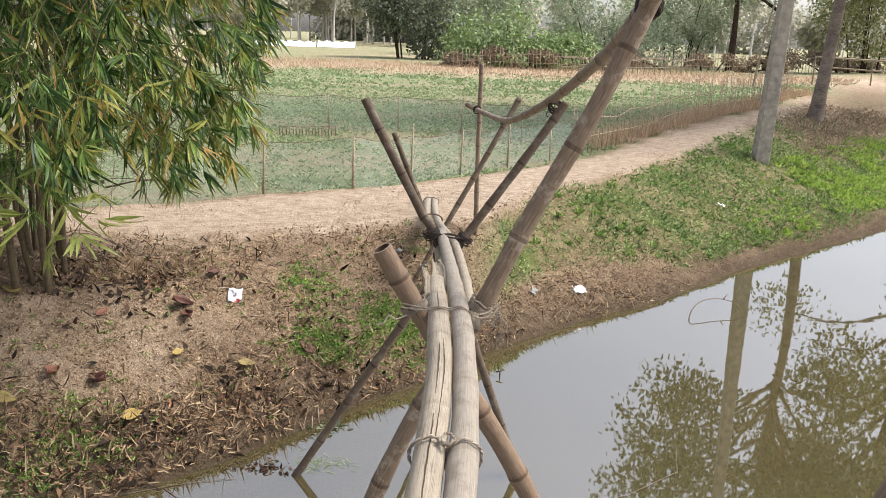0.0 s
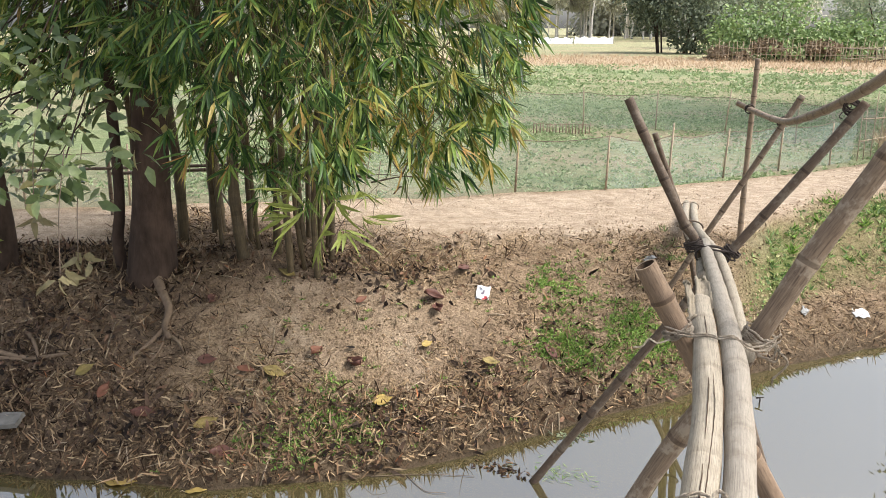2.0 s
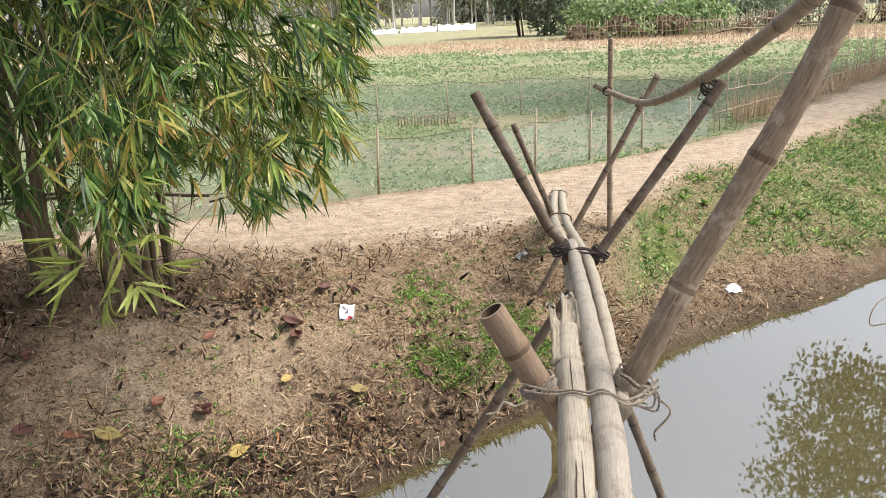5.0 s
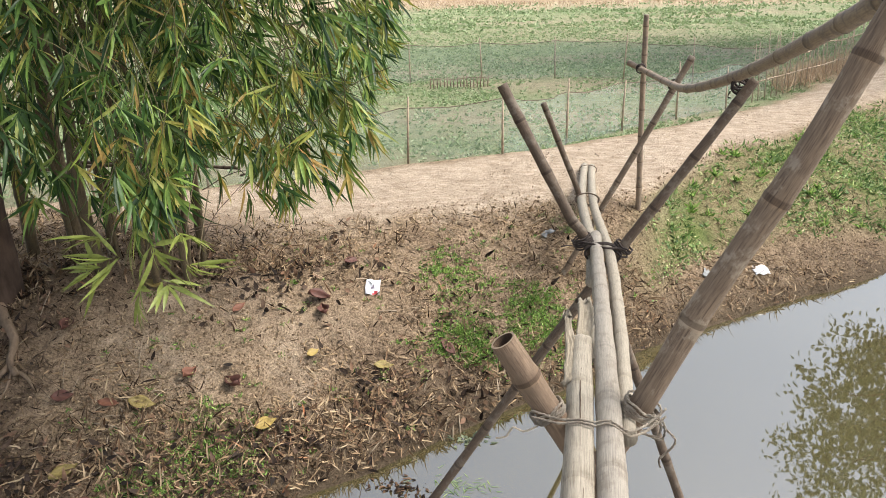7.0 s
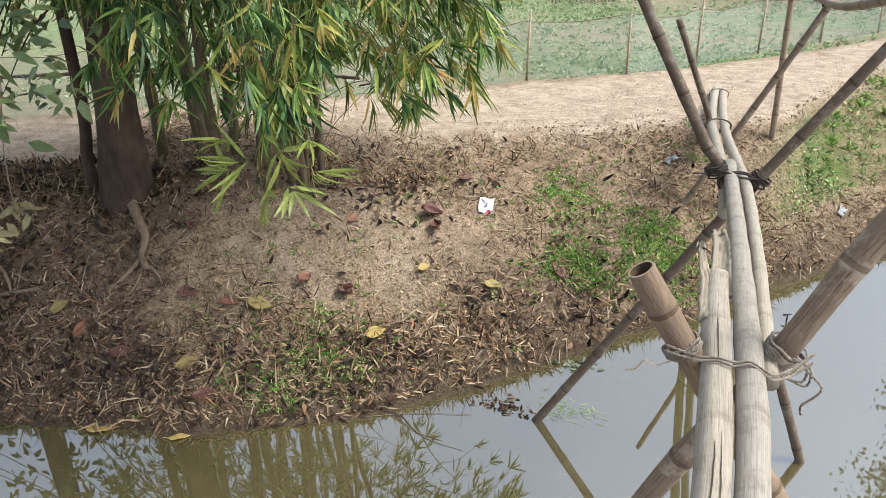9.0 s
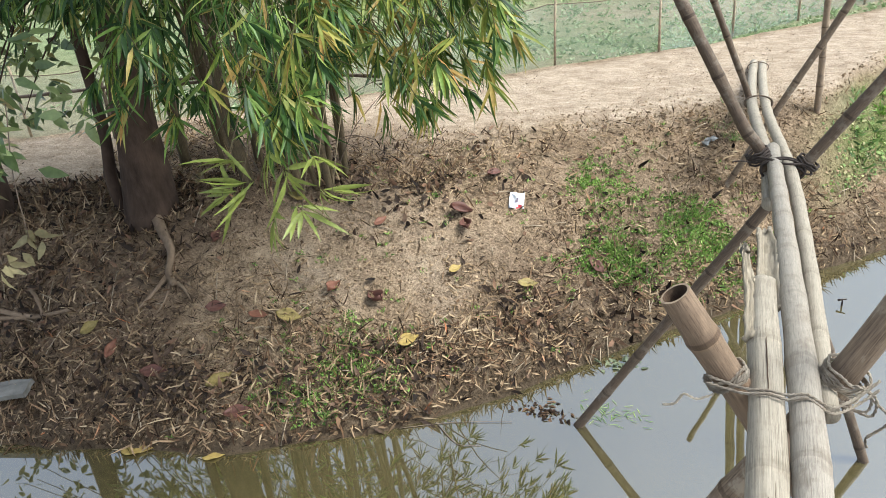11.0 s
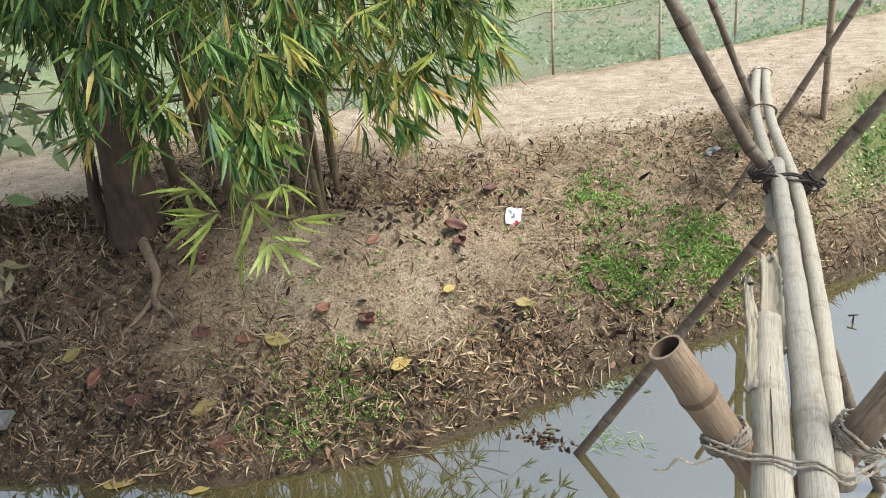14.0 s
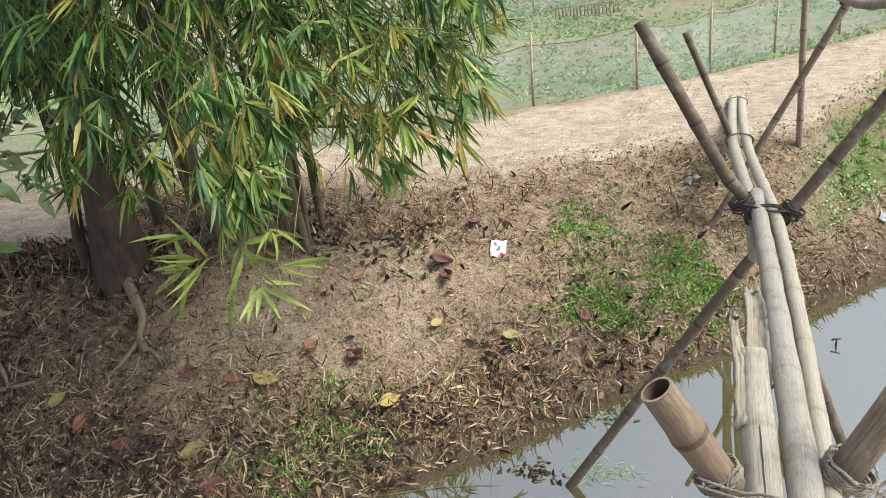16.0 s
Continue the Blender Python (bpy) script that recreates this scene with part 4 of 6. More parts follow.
tree = thing("tree", "dark rough tree trunk with broad leaves and exposed roots", "tree", (-4.95, 5.95, 0.85))
tshift = Matrix.Translation((4.95, -5.95, -0.85))
v, f, u = trunk_mesh([(-4.93, 5.92, 0.55), (-4.95, 5.95, 0.85), (-4.93, 6.0, 1.3), (-4.90, 6.05, 2.1), (-4.86, 6.1, 3.2), (-4.8, 6.2, 4.6)], [0.27, 0.215, 0.165, 0.15, 0.14, 0.13, 0.12, 0.10])
link("trunk", v, f, BARK, tree, "", u).matrix_parent_inverse = tshift
bag = Bag()
for pts_, r in (([(-4.92, 5.96, 1.0), (-4.80, 5.86, 0.9), (-4.68, 5.76, 0.80), (-4.51, 5.62, 0.66), (-4.46, 5.48, 0.53), (-4.36, 5.40, 0.43)], 0.05), ([(-4.46, 5.48, 0.53), (-4.50, 5.32, 0.43), (-4.58, 5.16, 0.36)], 0.026),
                ([(-4.42, 5.44, 0.50), (-4.30, 5.42, 0.44), (-4.20, 5.36, 0.42)], 0.02), ([(-4.43, 5.45, 0.5), (-4.40, 5.30, 0.41), (-4.42, 5.2, 0.37)], 0.015)):
    ln = spline([(x, y, height(x, y) + r * 0.85 - 0.14 * (x < -4.85)) for x, y, z in pts_], 0.03)
    bag.add(*sweep(ln, np.linspace(r, r * 0.45, len(ln)), 8, 1, True, 0.08, 3))
rq = np.random.default_rng(19)
for k in range(34):
    x0, y0 = rq.uniform(-4.95, -4.2), rq.uniform(5.35, 5.7)
    run = [(x0 + 0.05 * j * rq.normal(), y0 - 0.055 * j) for j in range(int(rq.integers(3, 7)))]
    bag.add(*sweep(spline([(x, y, height(x, y) + 0.006) for x, y in run], 0.03), 0.0035, 4))
bag.link("root", ROOT, tree, "pale exposed forked root").matrix_parent_inverse = tshift
q = np.random.default_rng(12)
cl = np.column_stack([q.uniform(-7.4, -5.6, 170), q.uniform(4.9, 6.4, 170), q.uniform(1.55, 4.6, 170)])
cl = cl[(cl[:, 2] > 1.55 + 0.25 * np.abs(cl[:, 0] + 5.6)) & (q.random(170) < 0.85)]
near = np.column_stack([q.uniform(-5.2, -3.5, 64), q.uniform(3.7, 4.7, 64), q.uniform(2.15, 3.2, 64)])
near = near[(near[:, 1] > 3.75 + 0.35 * np.maximum(0, -3.9 - near[:, 0])) & (near[:, 2] > 2.2 + 0.5 * np.maximum(0, near[:, 0] + 3.75))]
cl = np.vstack([cl, near])
v, f = broad_leaves(cl, 4, 0.14, 0.06, 7)
link("foliage", v, f, BROAD_LEAF, tree, "broad dark green leaves").matrix_parent_inverse = tshift
bag = Bag()
for p in cl[::4]:
    a = np.array((-4.95, 6.0, min(p[2] + 0.9, 4.2)))
    ln = spline([a, (a + p) / 2 + (0, 0, 0.15), p], 0.2)
    bag.add(*sweep(ln, np.linspace(0.012, 0.004, len(ln)), 4, 1, False))
bag.link("branchwork", BARK, tree, "thin branches").matrix_parent_inverse = tshift
# pale wilting sprigs that hang below the branch
for k, (x, y, z) in enumerate(((-3.84, 3.99, 1.78), (-3.68, 3.68, 1.80), (-4.15, 4.0, 2.02))):
    ln = spline([(x, y + 0.15, z + 0.7), (x + 0.02, y + 0.03, z + 0.35), (x, y, z)], 0.05)
    v, f, u = sweep(ln, 0.003, 5)
    link("twig", v, f, TWIG, tree, "thin hanging twig", u).matrix_parent_inverse = tshift
    c = np.array((x, y, z)) + q.normal(0, 0.03, (7, 3))
    v, f = leaf_mesh(c, unit(q.normal(size=(7, 3)) * (1, 1, 0.3) + (0, 0, -0.9)), unit(q.normal(size=(7, 3)) + (0, -0.6, 0.6)), 0.13 * q.uniform(0.7, 1.15, 7), 0.045, 0.35, 0.15)
    for j in range(7):
        link("leaf", v[8 * j:8 * j + 8], f[:6], WILTED, tree, "pale wilting leaf").matrix_parent_inverse = tshift
tree2 = thing("tree", "slim dark tree trunk at the edge of the bamboo", "tree", (-6.5, 5.7, 0.95))
v, f, u = trunk_mesh([(-6.45, 5.65, 0.7), (-6.4, 5.7, 1.3), (-6.5, 5.75, 2.6), (-6.6, 5.8, 4.6)], [0.14, 0.11, 0.10, 0.09])
link("trunk", v, f, BARK, tree2, "", u).matrix_parent_inverse = Matrix.Translation((6.5, -5.7, -0.95))
v, f, u = trunk_mesh([(-5.25, 6.0, 0.75), (-5.32, 6.0, 1.2), (-5.28, 6.05, 1.8), (-5.3, 6.1, 3.6)], [0.06, 0.05, 0.05, 0.04], 10)
ob = link("sapling", v, f, BARK, None, "", u)
tagged(ob, "thin dark sapling stem beside a tree trunk", "sapling")


# ---- distance: trees, fences, field ----
def blob_leaves(centres, radii, n, size, seed, flat=0.8):
    """Leaf clumps over uneven lobes: many small leaves near each lobe's skin, with gaps."""
    q = np.random.default_rng(seed)
    i = q.integers(0, len(centres), n)
    d = unit(q.normal(size=(n, 3)))
    r = np.asarray(radii)[i] * q.uniform(0.55, 1.05, n) * (1 + 0.25 * np.sin(7 * d[:, 0] + 5 * d[:, 2] + i))
    p = np.asarray(centres)[i] + d * r[:, None] * (1, 1, flat)
    way = unit(d + 0.7 * q.normal(size=(n, 3)) + (0, 0, -0.4))
    nor = unit(d + 0.6 * q.normal(size=(n, 3)) + (0, 0, 0.5))
    return leaf_mesh(p, way, nor, size * q.uniform(0.6, 1.3, n), size * 0.55 * q.uniform(0.7, 1.2, n), 0.2, 0.1)


def far_tree(name, label, x, y, h, crown_r, leaf_mat, bark, seed, lobes=7, leaves=1500, size=0.5, trunk_r=0.18, bare=0.45, lean=0.0, group=""):
    q = np.random.default_rng(seed)
    z = height(x, y)
    ob = thing(name, label, "tree", (x, y, z), group)
    bag = Bag()
    bend = q.normal(0, 0.02 * h, 2)
    line = spline([(0, 0, -0.3), (lean * 0.3 * h, 0, h * 0.3), (lean * 0.6 * h + bend[0], bend[1], h * 0.6), (lean * 0.85 * h + bend[0], bend[1], h * 0.9)], 0.4)
    rad = np.linspace(trunk_r * 1.25, trunk_r * 0.45, len(line)) * (1 + 0.7 * np.exp(-np.arange(len(line)) * 0.4 / (3 * trunk_r)))
    bag.add(*sweep(line, rad, 12, 1, True, 0.05, seed))
    cen = []
    for k in range(lobes):
        a, rr = q.uniform(0, 6.28), crown_r * q.uniform(0.25, 0.85)
        hz = h * (bare + (1 - bare) * (k + 0.5) / lobes)
        c = np.array((lean * hz + bend[0] + rr * np.cos(a), bend[1] + rr * np.sin(a), hz))
        cen.append(c)
        s = np.array((lean * hz * 0.8 + bend[0] * 0.7, bend[1] * 0.7, hz * 0.78))
        ln = spline([s, (s + c) / 2 + (0, 0, 0.1 * crown_r), c], 0.5)
        bag.add(*sweep(ln, np.linspace(trunk_r * 0.45, trunk_r * 0.12, len(ln)), 6))
    bag.link("trunk", bark, ob, "")
    v, f = blob_leaves(cen, crown_r * q.uniform(0.35, 0.6, lobes) * (1 if lobes < 20 else 0.55), leaves, size, seed + 1)
    link("crown", v, f, leaf_mat, ob, "")
    return ob


def far_bush(name, label, x, y, w, h, leaf_mat, seed, leaves=2600, size=0.32, depth=2.5, category="bush"):
    q = np.random.default_rng(seed)
    ob = thing(name, label, category, (x, y, height(x, y)))
    k = 14
    cen = np.column_stack([q.uniform(-0.42, 0.42, k) * w, q.uniform(-0.5, 0.5, k) * depth, q.uniform(0.12, 0.75, k) * h])
    cen[:, 2] *= 1 - 0.35 * (np.abs(cen[:, 0]) / (0.5 * w)) ** 2
    v, f = blob_leaves(cen, q.uniform(0.18, 0.3, k) * min(w, 1.6 * h), leaves, size, seed)
    v[:, 2] = np.abs(v[:, 2])
    link("foliage", v, f, leaf_mat, ob, "")
    for c in cen[:7]:
        s = np.array((c[0] * 0.5, c[1] * 0.4, -0.2))
        ln = spline([s, (s + c) / 2 + (0, 0, 0.1 * h), c], 0.5)
        v, f, u = sweep(ln, np.linspace(0.09, 0.03, len(ln)), 6)
        link("stem", v, f, BARK, ob, "", u)
    return ob


# the tall tree that leans over the far bank, and its neighbours there
ob = far_tree("tree", "tall leaning tree with a rough pale grey trunk", 10.85, 23.3, 15.0, 5.8, FAR_LEAF, PALE_BARK, 41, 44, 24000, 0.21, 0.155, 0.50, 0.05)
far_tree("tree", "leafy tree on the far bank mirrored in the pond", 16.5, 25.5, 13.0, 5.5, OLIVE_LEAF, PALE_BARK, 42, 30, 12000, 0.18, 0.2, 0.35, -0.05)
far_bush("bamboo_grove", "big dark green bamboo grove behind the field", -3.4, 74, 9.0, 11, DARK_GROVE, 51, 8000, 0.36, 4, "bamboo")
far_bush("vine_mound", "bright green creeper heaped over a fence", 4.4, 61, 8.2, 4.4, VINE_LEAF, 52, 3600, 0.34, 2.5, "creeper")
far_bush("vine_mound", "low bright green creeper on a fence", 8.8, 62, 4.4, 3.2, VINE_LEAF, 53, 1800, 0.32, 2, "creeper")
far_bush("bamboo_grove", "tall bamboo grove, its green lightened for haze", 14.5, 72, 11, 12, HAZE_GROVE, 54, 9000, 0.30, 4, "bamboo")
far_bush("bamboo_grove", "tall bamboo grove, its green lightened for haze", 22.5, 78, 9, 12, HAZE_GROVE, 55, 8000, 0.30, 4, "bamboo")
far_bush("bamboo_grove", "green grove behind a field, lightened in colour for haze", 4.0, 92, 12, 13, HAZE_GROVE, 56, 8000, 0.36, 5, "bamboo")
far_bush("bamboo_grove", "yellowish green grove beside a path", 37, 70, 11, 12, OLIVE_LEAF, 57, 8000, 0.32, 5, "bamboo")
far_bush("bamboo_grove", "yellowish green grove beside a path", 46, 62, 13, 13, OLIVE_LEAF, 58, 8000, 0.32, 5, "bamboo")
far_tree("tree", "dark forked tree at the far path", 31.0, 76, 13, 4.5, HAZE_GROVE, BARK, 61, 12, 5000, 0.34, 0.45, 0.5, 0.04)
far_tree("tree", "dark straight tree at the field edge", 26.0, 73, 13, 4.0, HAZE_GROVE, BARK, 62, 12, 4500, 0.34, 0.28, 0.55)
far_bush("brush_hedge", "brown dry brushwood heaped along a fence", 6.5, 59.5, 15, 1.5, BRUSH, 65, 7000, 0.2, 1.2, "hedge")
far_bush("brush_hedge", "brown dry brushwood heaped along a fence", 37, 72, 18, 2.2, BRUSH, 67, 7000, 0.2, 1.2, "hedge")
far_bush("brush_hedge", "brown dry brushwood heaped along a fence", 22, 68, 18, 1.6, BRUSH, 66, 7000, 0.2, 1.2, "hedge")
q = np.random.default_rng(70)
# Far wood: its haze is painted into bark and leaf colours.
base_tree = far_tree("forest_tree", "slender pale-stemmed tree in a far wood, its colours paled for haze", -21, 150, 15, 3.4, HAZE_PALED_FOREST, HAZE_PALED_BARK, 63, 9, 950, 0.85, 0.16, 0.42, 0.03, "far wood")
other_tree = far_tree("forest_tree", "slender pale-stemmed tree in a far wood, its colours paled for haze", -12, 156, 17, 3.8, HAZE_PALED_FOREST, HAZE_PALED_BARK, 64, 10, 1000, 0.9, 0.15, 0.40, -0.02, "far wood")
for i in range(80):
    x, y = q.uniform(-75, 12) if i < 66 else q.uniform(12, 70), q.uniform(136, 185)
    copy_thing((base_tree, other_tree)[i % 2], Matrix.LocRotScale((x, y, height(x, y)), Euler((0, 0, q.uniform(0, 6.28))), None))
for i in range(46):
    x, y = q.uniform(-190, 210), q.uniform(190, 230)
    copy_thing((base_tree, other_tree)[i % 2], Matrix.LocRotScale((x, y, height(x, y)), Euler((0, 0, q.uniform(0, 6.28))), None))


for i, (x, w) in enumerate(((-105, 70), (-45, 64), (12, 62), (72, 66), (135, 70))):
    far_bush("far_wood", "far wood on the horizon, its green paled to stand for haze", x, 205 + 6 * (i % 2), w, 17, HAZE_PALED_FOREST, 90 + i, 6500, 1.5, 8, "wood")


def post_row(name, label, posts, h, r, mat, group_rails=(), seed=0):
    """Stakes at posts, with the rails given as (height, radius)."""
    q = np.random.default_rng(seed)
    x0, y0 = posts[0]
    fence = thing(name, label, "fence", (x0, y0, height(x0, y0)))
    sh = Matrix.Translation((-x0, -y0, -height(x0, y0)))
    tops = []
    for x, y in posts:
        z = height(x, y)
        hh = h * q.uniform(0.85, 1.15)
        d = q.normal(0, 0.05, 2) * h
        v, f, u = sweep(np.array([(x, y, z - 0.15), (x + d[0] * 0.5, y + d[1] * 0.5, z + hh * 0.5), (x + d[0], y + d[1], z + hh)]), [r, r * 0.9, r * 0.7], 6)
        link("post", v, f, mat, fence, "", u).matrix_parent_inverse = sh
        tops.append((x, y, z))
    for rz, rr in group_rails:
        ln = spline([(x, y, z + rz * (1 + 0.06 * q.normal())) for x, y, z in tops[::3] + tops[-1:]], 0.4)
        v, f, u = sweep(ln, rr, 5)
        link("rail", v, f, mat, fence, "", u).matrix_parent_inverse = sh
    return fence


def along(points, gap):
    p = np.array(points, float)
    s = np.concatenate([[0], np.cumsum(np.linalg.norm(np.diff(p, axis=0), axis=1))])
    t = np.arange(0, s[-1], gap)
    return list(zip(np.interp(t, s, p[:, 0]), np.interp(t, s, p[:, 1])))


def net_fence(label, points, h, seed, gap=1.25):
    posts = along(points, gap)
    fence = post_row("net_fence", label, posts, h * 1.12, 0.017, STICK, (), seed)
    q = np.random.default_rng(seed + 1)
    fine = along(points, 0.15)
    v, f = [], []
    for i, (x, y) in enumerate(fine):
        z = height(x, y)
        sag = 0.07 * h * np.sin(np.pi * ((i * 0.15) % gap) / gap)
        for k in range(5):
            v.append((x + 0.02 * q.normal(), y + 0.02 * q.normal(), z + (h - sag) * k / 4 + 0.01))
    for i in range(len(fine) - 1):
        f += [(i * 5 + k, (i + 1) * 5 + k, (i + 1) * 5 + k + 1, i * 5 + k + 1) for k in range(4)]
    x0, y0 = posts[0]
    sh = Matrix.Translation((-x0, -y0, -height(x0, y0)))
    net = link("net", np.array(v), f, NET, fence, "sagging pale green netting")
    net.matrix_parent_inverse = sh
    cord = sweep(np.array([v[i * 5 + 4] for i in range(len(fine))]), 0.005, 4)
    link("top_cord", cord[0], cord[1], TWIG, fence, "thin top cord").matrix_parent_inverse = sh


net_fence("low green net fence on sticks along the path", [(-14, 5.6), (-8, 7.6), (-4.5, 9.1), (-2.7, 10.4), (-1.4, 10.9), (0.26, 13.0), (2.3, 15.1)], 0.72, 81)
net_fence("green net fence across the field", [(-12, 15.6), (-7, 17), (-3.2, 18.2), (-0.4, 18.6), (2.9, 16.4)], 0.80, 82, 1.6)
post_row("stake_fence", "tan bamboo stake fence along the path", along([(2.4, 15.3), (6.1, 19.8), (9.6, 24.5), (13.6, 31.5)], 0.2), 1.05, 0.010, STICK, ((0.35, 0.012), (0.7, 0.012)), 83)
post_row("stake_fence", "grey brushwood stake fence behind the field", along([(0.5, 57), (8, 57.5), (16, 62), (30, 70), (40, 71)], 0.3), 1.45, 0.025, STICK, ((0.5, 0.02), (1.0, 0.02)), 84)
post_row("stake_fence", "pale bamboo stake fence before a garden", along([(7.5, 53), (11, 54.5), (18, 58)], 0.5), 1.3, 0.03, RAW, ((0.5, 0.03), (1.1, 0.03)), 85)
post_row("rail_fence", "pale bamboo rail fence beside a path", [(20.5, 44.5), (23.5, 44.0), (26.5, 43.5), (29.5, 43)], 1.5, 0.05, RAW, ((0.9, 0.04), (1.4, 0.05)), 86)
lean_pole = thing("leaning_pole", "slim pale bamboo pole leaning beside the far path", "pole", (15.4, 40.0, height(15.4, 40.0)))
bamboo("pole", [(0, 0, -0.2), (0.25, 0, 2.2), (0.62, 0, 4.6), (0.9, 0, 6.2)], 0.055, 0.04, RAW, lean_pole, "", 0.5, 0.08, 8)
post_row("stub_fence", "short brown dry stub fence in the field", along([(-3.7, 17.1), (-2.5, 17.3)], 0.07), 0.22, 0.014, TAN, ((0.2, 0.008),), 87)


# ---- concrete pole and stray pole on the far bank ----
def concrete_pole():
    x, y, z = 6.35, 15.94, height(6.35, 15.94)
    ob = thing("concrete_pole", "square grey concrete utility pole on the bank", "utility pole", (x, y, z))
    bm = bmesh.new()
    bmesh.ops.create_cube(bm, size=1)
    bmesh.ops.scale(bm, vec=(0.30, 0.27, 8.0), verts=bm.verts)
    bmesh.ops.translate(bm, vec=(0, 0, 3.4), verts=bm.verts)
    for v in bm.verts:
        if v.co.z > 3:
            v.co.x, v.co.y = v.co.x * 0.62 + 0.18, v.co.y * 0.62
    bmesh.ops.bevel(bm, geom=bm.edges[:], offset=0.012, segments=1, affect="EDGES")
    me = bpy.data.meshes.new("shaft")
    bm.to_mesh(me)
    bm.free()
    me.materials.append(CONCRETE)
    new("shaft", me).parent = ob


concrete_pole()


# ---- litter, grass and weeds ----
def scatter(n, box, keep, seed):
    q = np.random.default_rng(seed)
    x, y = q.uniform(box[0], box[1], n), q.uniform(box[2], box[3], n)
    z, cover = land(x, y)
    s = (y - np.interp(x, XS, SHORE)) / np.maximum(np.interp(x, XC, CREST) - np.interp(x, XS, SHORE), 0.3)
    k = (q.random(n) < keep(x, y, s, cover)) & (z > WATER + 0.01)
    return np.column_stack([x, y, z])[k], q


def slope_normal(p):
    e = 0.08
    dx = (land(p[:, 0] + e, p[:, 1])[0] - land(p[:, 0] - e, p[:, 1])[0]) / (2 * e)
    dy = (land(p[:, 0], p[:, 1] + e)[0] - land(p[:, 0], p[:, 1] - e)[0]) / (2 * e)
    return unit(np.column_stack([-dx, -dy, np.ones(len(p))]))


def lay(p, q, length, width, droop, lift=0.012, tilt=0.35):
    n = len(p)
    nor = unit(slope_normal(p) + tilt * q.normal(size=(n, 3)))
    way = unit(np.cross(nor, q.normal(size=(n, 3))))
    return leaf_mesh(p + nor * lift, way, nor, length * q.uniform(0.5, 1.3, n), width * q.uniform(0.6, 1.3, n), droop * q.normal(size=n), 0.15)


def leaf_heaps(x, y):
    """Where fallen leaves have gathered on the bank."""
    spots = ((-3.4, 7.05, 0.6, 0.42), (-2.85, 7.35, 0.5, 0.33), (-2.45, 5.45, 0.4, 0.22), (-1.75, 6.1, 0.4, 0.22), (-5.2, 5.0, 0.7, 0.35), (-4.2, 4.75, 0.6, 0.22), (-5.3, 6.7, 0.9, 0.7), (-3.2, 4.85, 0.5, 0.2), (-5.7, 6.0, 0.9, 0.6), (-4.6, 6.9, 0.6, 0.4), (-5.6, 5.2, 0.6, 0.5))
    return sum(np.exp(-((x - a) / c) ** 2 - ((y - b) / d) ** 2) for a, b, c, d in spots)


def bank_litter(x, y, s, c):
    clear = np.exp(-((x + 3.1) / 0.95) ** 4 - ((y - 6.35) / 0.65) ** 4)
    clear = np.maximum(clear, 0.9 * np.exp(-((x + 4.3) / 0.8) ** 4 - ((y - 5.5) / 0.4) ** 4))
    under = np.exp(-((x + 4.6) / 1.6) ** 4 - ((y - 7.3) / 0.8) ** 4)
    low = 1 - 0.3 * smooth(0.5, 0.95, s)
    return (s > 0.0) * ((s < 1.04) | (under > 0.3)) * np.clip(low * (0.18 + 0.95 * smooth(-0.3, 0.5, wave(x, y, 2.6, 21) + 0.4 * wave(x, y, 7, 22))) + 0.4 * (1 - smooth(0.2, 0.45, s)) - 0.85 * clear + 0.7 * leaf_heaps(x, y), 0.04, 1) * (1 - 0.75 * c["turf"]) * (1 - 0.45 * smooth(-1.0, 0.5, x) * smooth(0.4, 0.8, s))


p, q = scatter(52000, (-8, 2.6, 4.0, 9.6), bank_litter, 101)
v, f = lay(p, q, 0.10, 0.0105, 0.4, 0.014, 0.6)
tagged(link("leaf_litter", v, f, LITTER), "dry brown bamboo leaf litter on the bank", "leaf litter", kind="stuff")
p, q = scatter(10000, (-8, 0.8, 4.0, 8.4), lambda x, y, s, c: (s > 0) * (s < 0.98) * np.clip(0.05 + 0.42 * smooth(-1.2, -3.0, x) * (1 - smooth(0.18, 0.36, s)) + 0.5 * smooth(-3.6, -4.8, x) * smooth(0.3, 0.6, s) + 0.75 * smooth(0.25, 0.8, wave(x, y, 1.7, 33)) - np.exp(-((x + 3.15) / 0.7) ** 2 - ((y - 6.1) / 0.5) ** 2) - np.exp(-((x + 3.95) / 0.75) ** 4 - ((y - 5.6) / 0.42) ** 4), 0, 1), 102)
v, f = lay(p, q, 0.07, 0.03, 0.6, 0.018, 0.8)
tagged(link("leaf_litter", v, f, DARK_LITTER), "dark old broad leaf litter under the trees", "leaf litter", kind="stuff")


p, q = scatter(38000, (-8, 2.6, 4.0, 9.2), lambda x, y, s, c: np.clip(bank_litter(x, y, s, c) * (0.35 + 0.65 * (1 - smooth(0.25, 0.5, s))) + 0.5 * leaf_heaps(x, y), 0, 1) * (s > 0) * (s < 1.0) * smooth(-0.5, 0.3, wave(x, y, 5, 35)), 122)
v, f = lay(p, q, 0.115, 0.0125, 0.6, 0.02, 0.75)
tagged(link("leaf_litter", v, f, CURLED), "curled tan and brown bamboo leaves on the bank", "leaf litter", kind="stuff")
p, q = scatter(26000, (-8, 0.8, 4.0, 8.4), lambda x, y, s, c: np.clip((0.95 * leaf_heaps(x, y) + 0.22 * (1 - smooth(0.12, 0.34, s))) * smooth(-0.4, 0.4, wave(x, y, 6, 36)) + 0.02, 0, 1) * (s > 0) * (s < 1.05), 123)
v, f = lay(p, q, 0.075, 0.034, 0.8, 0.02, 0.9)
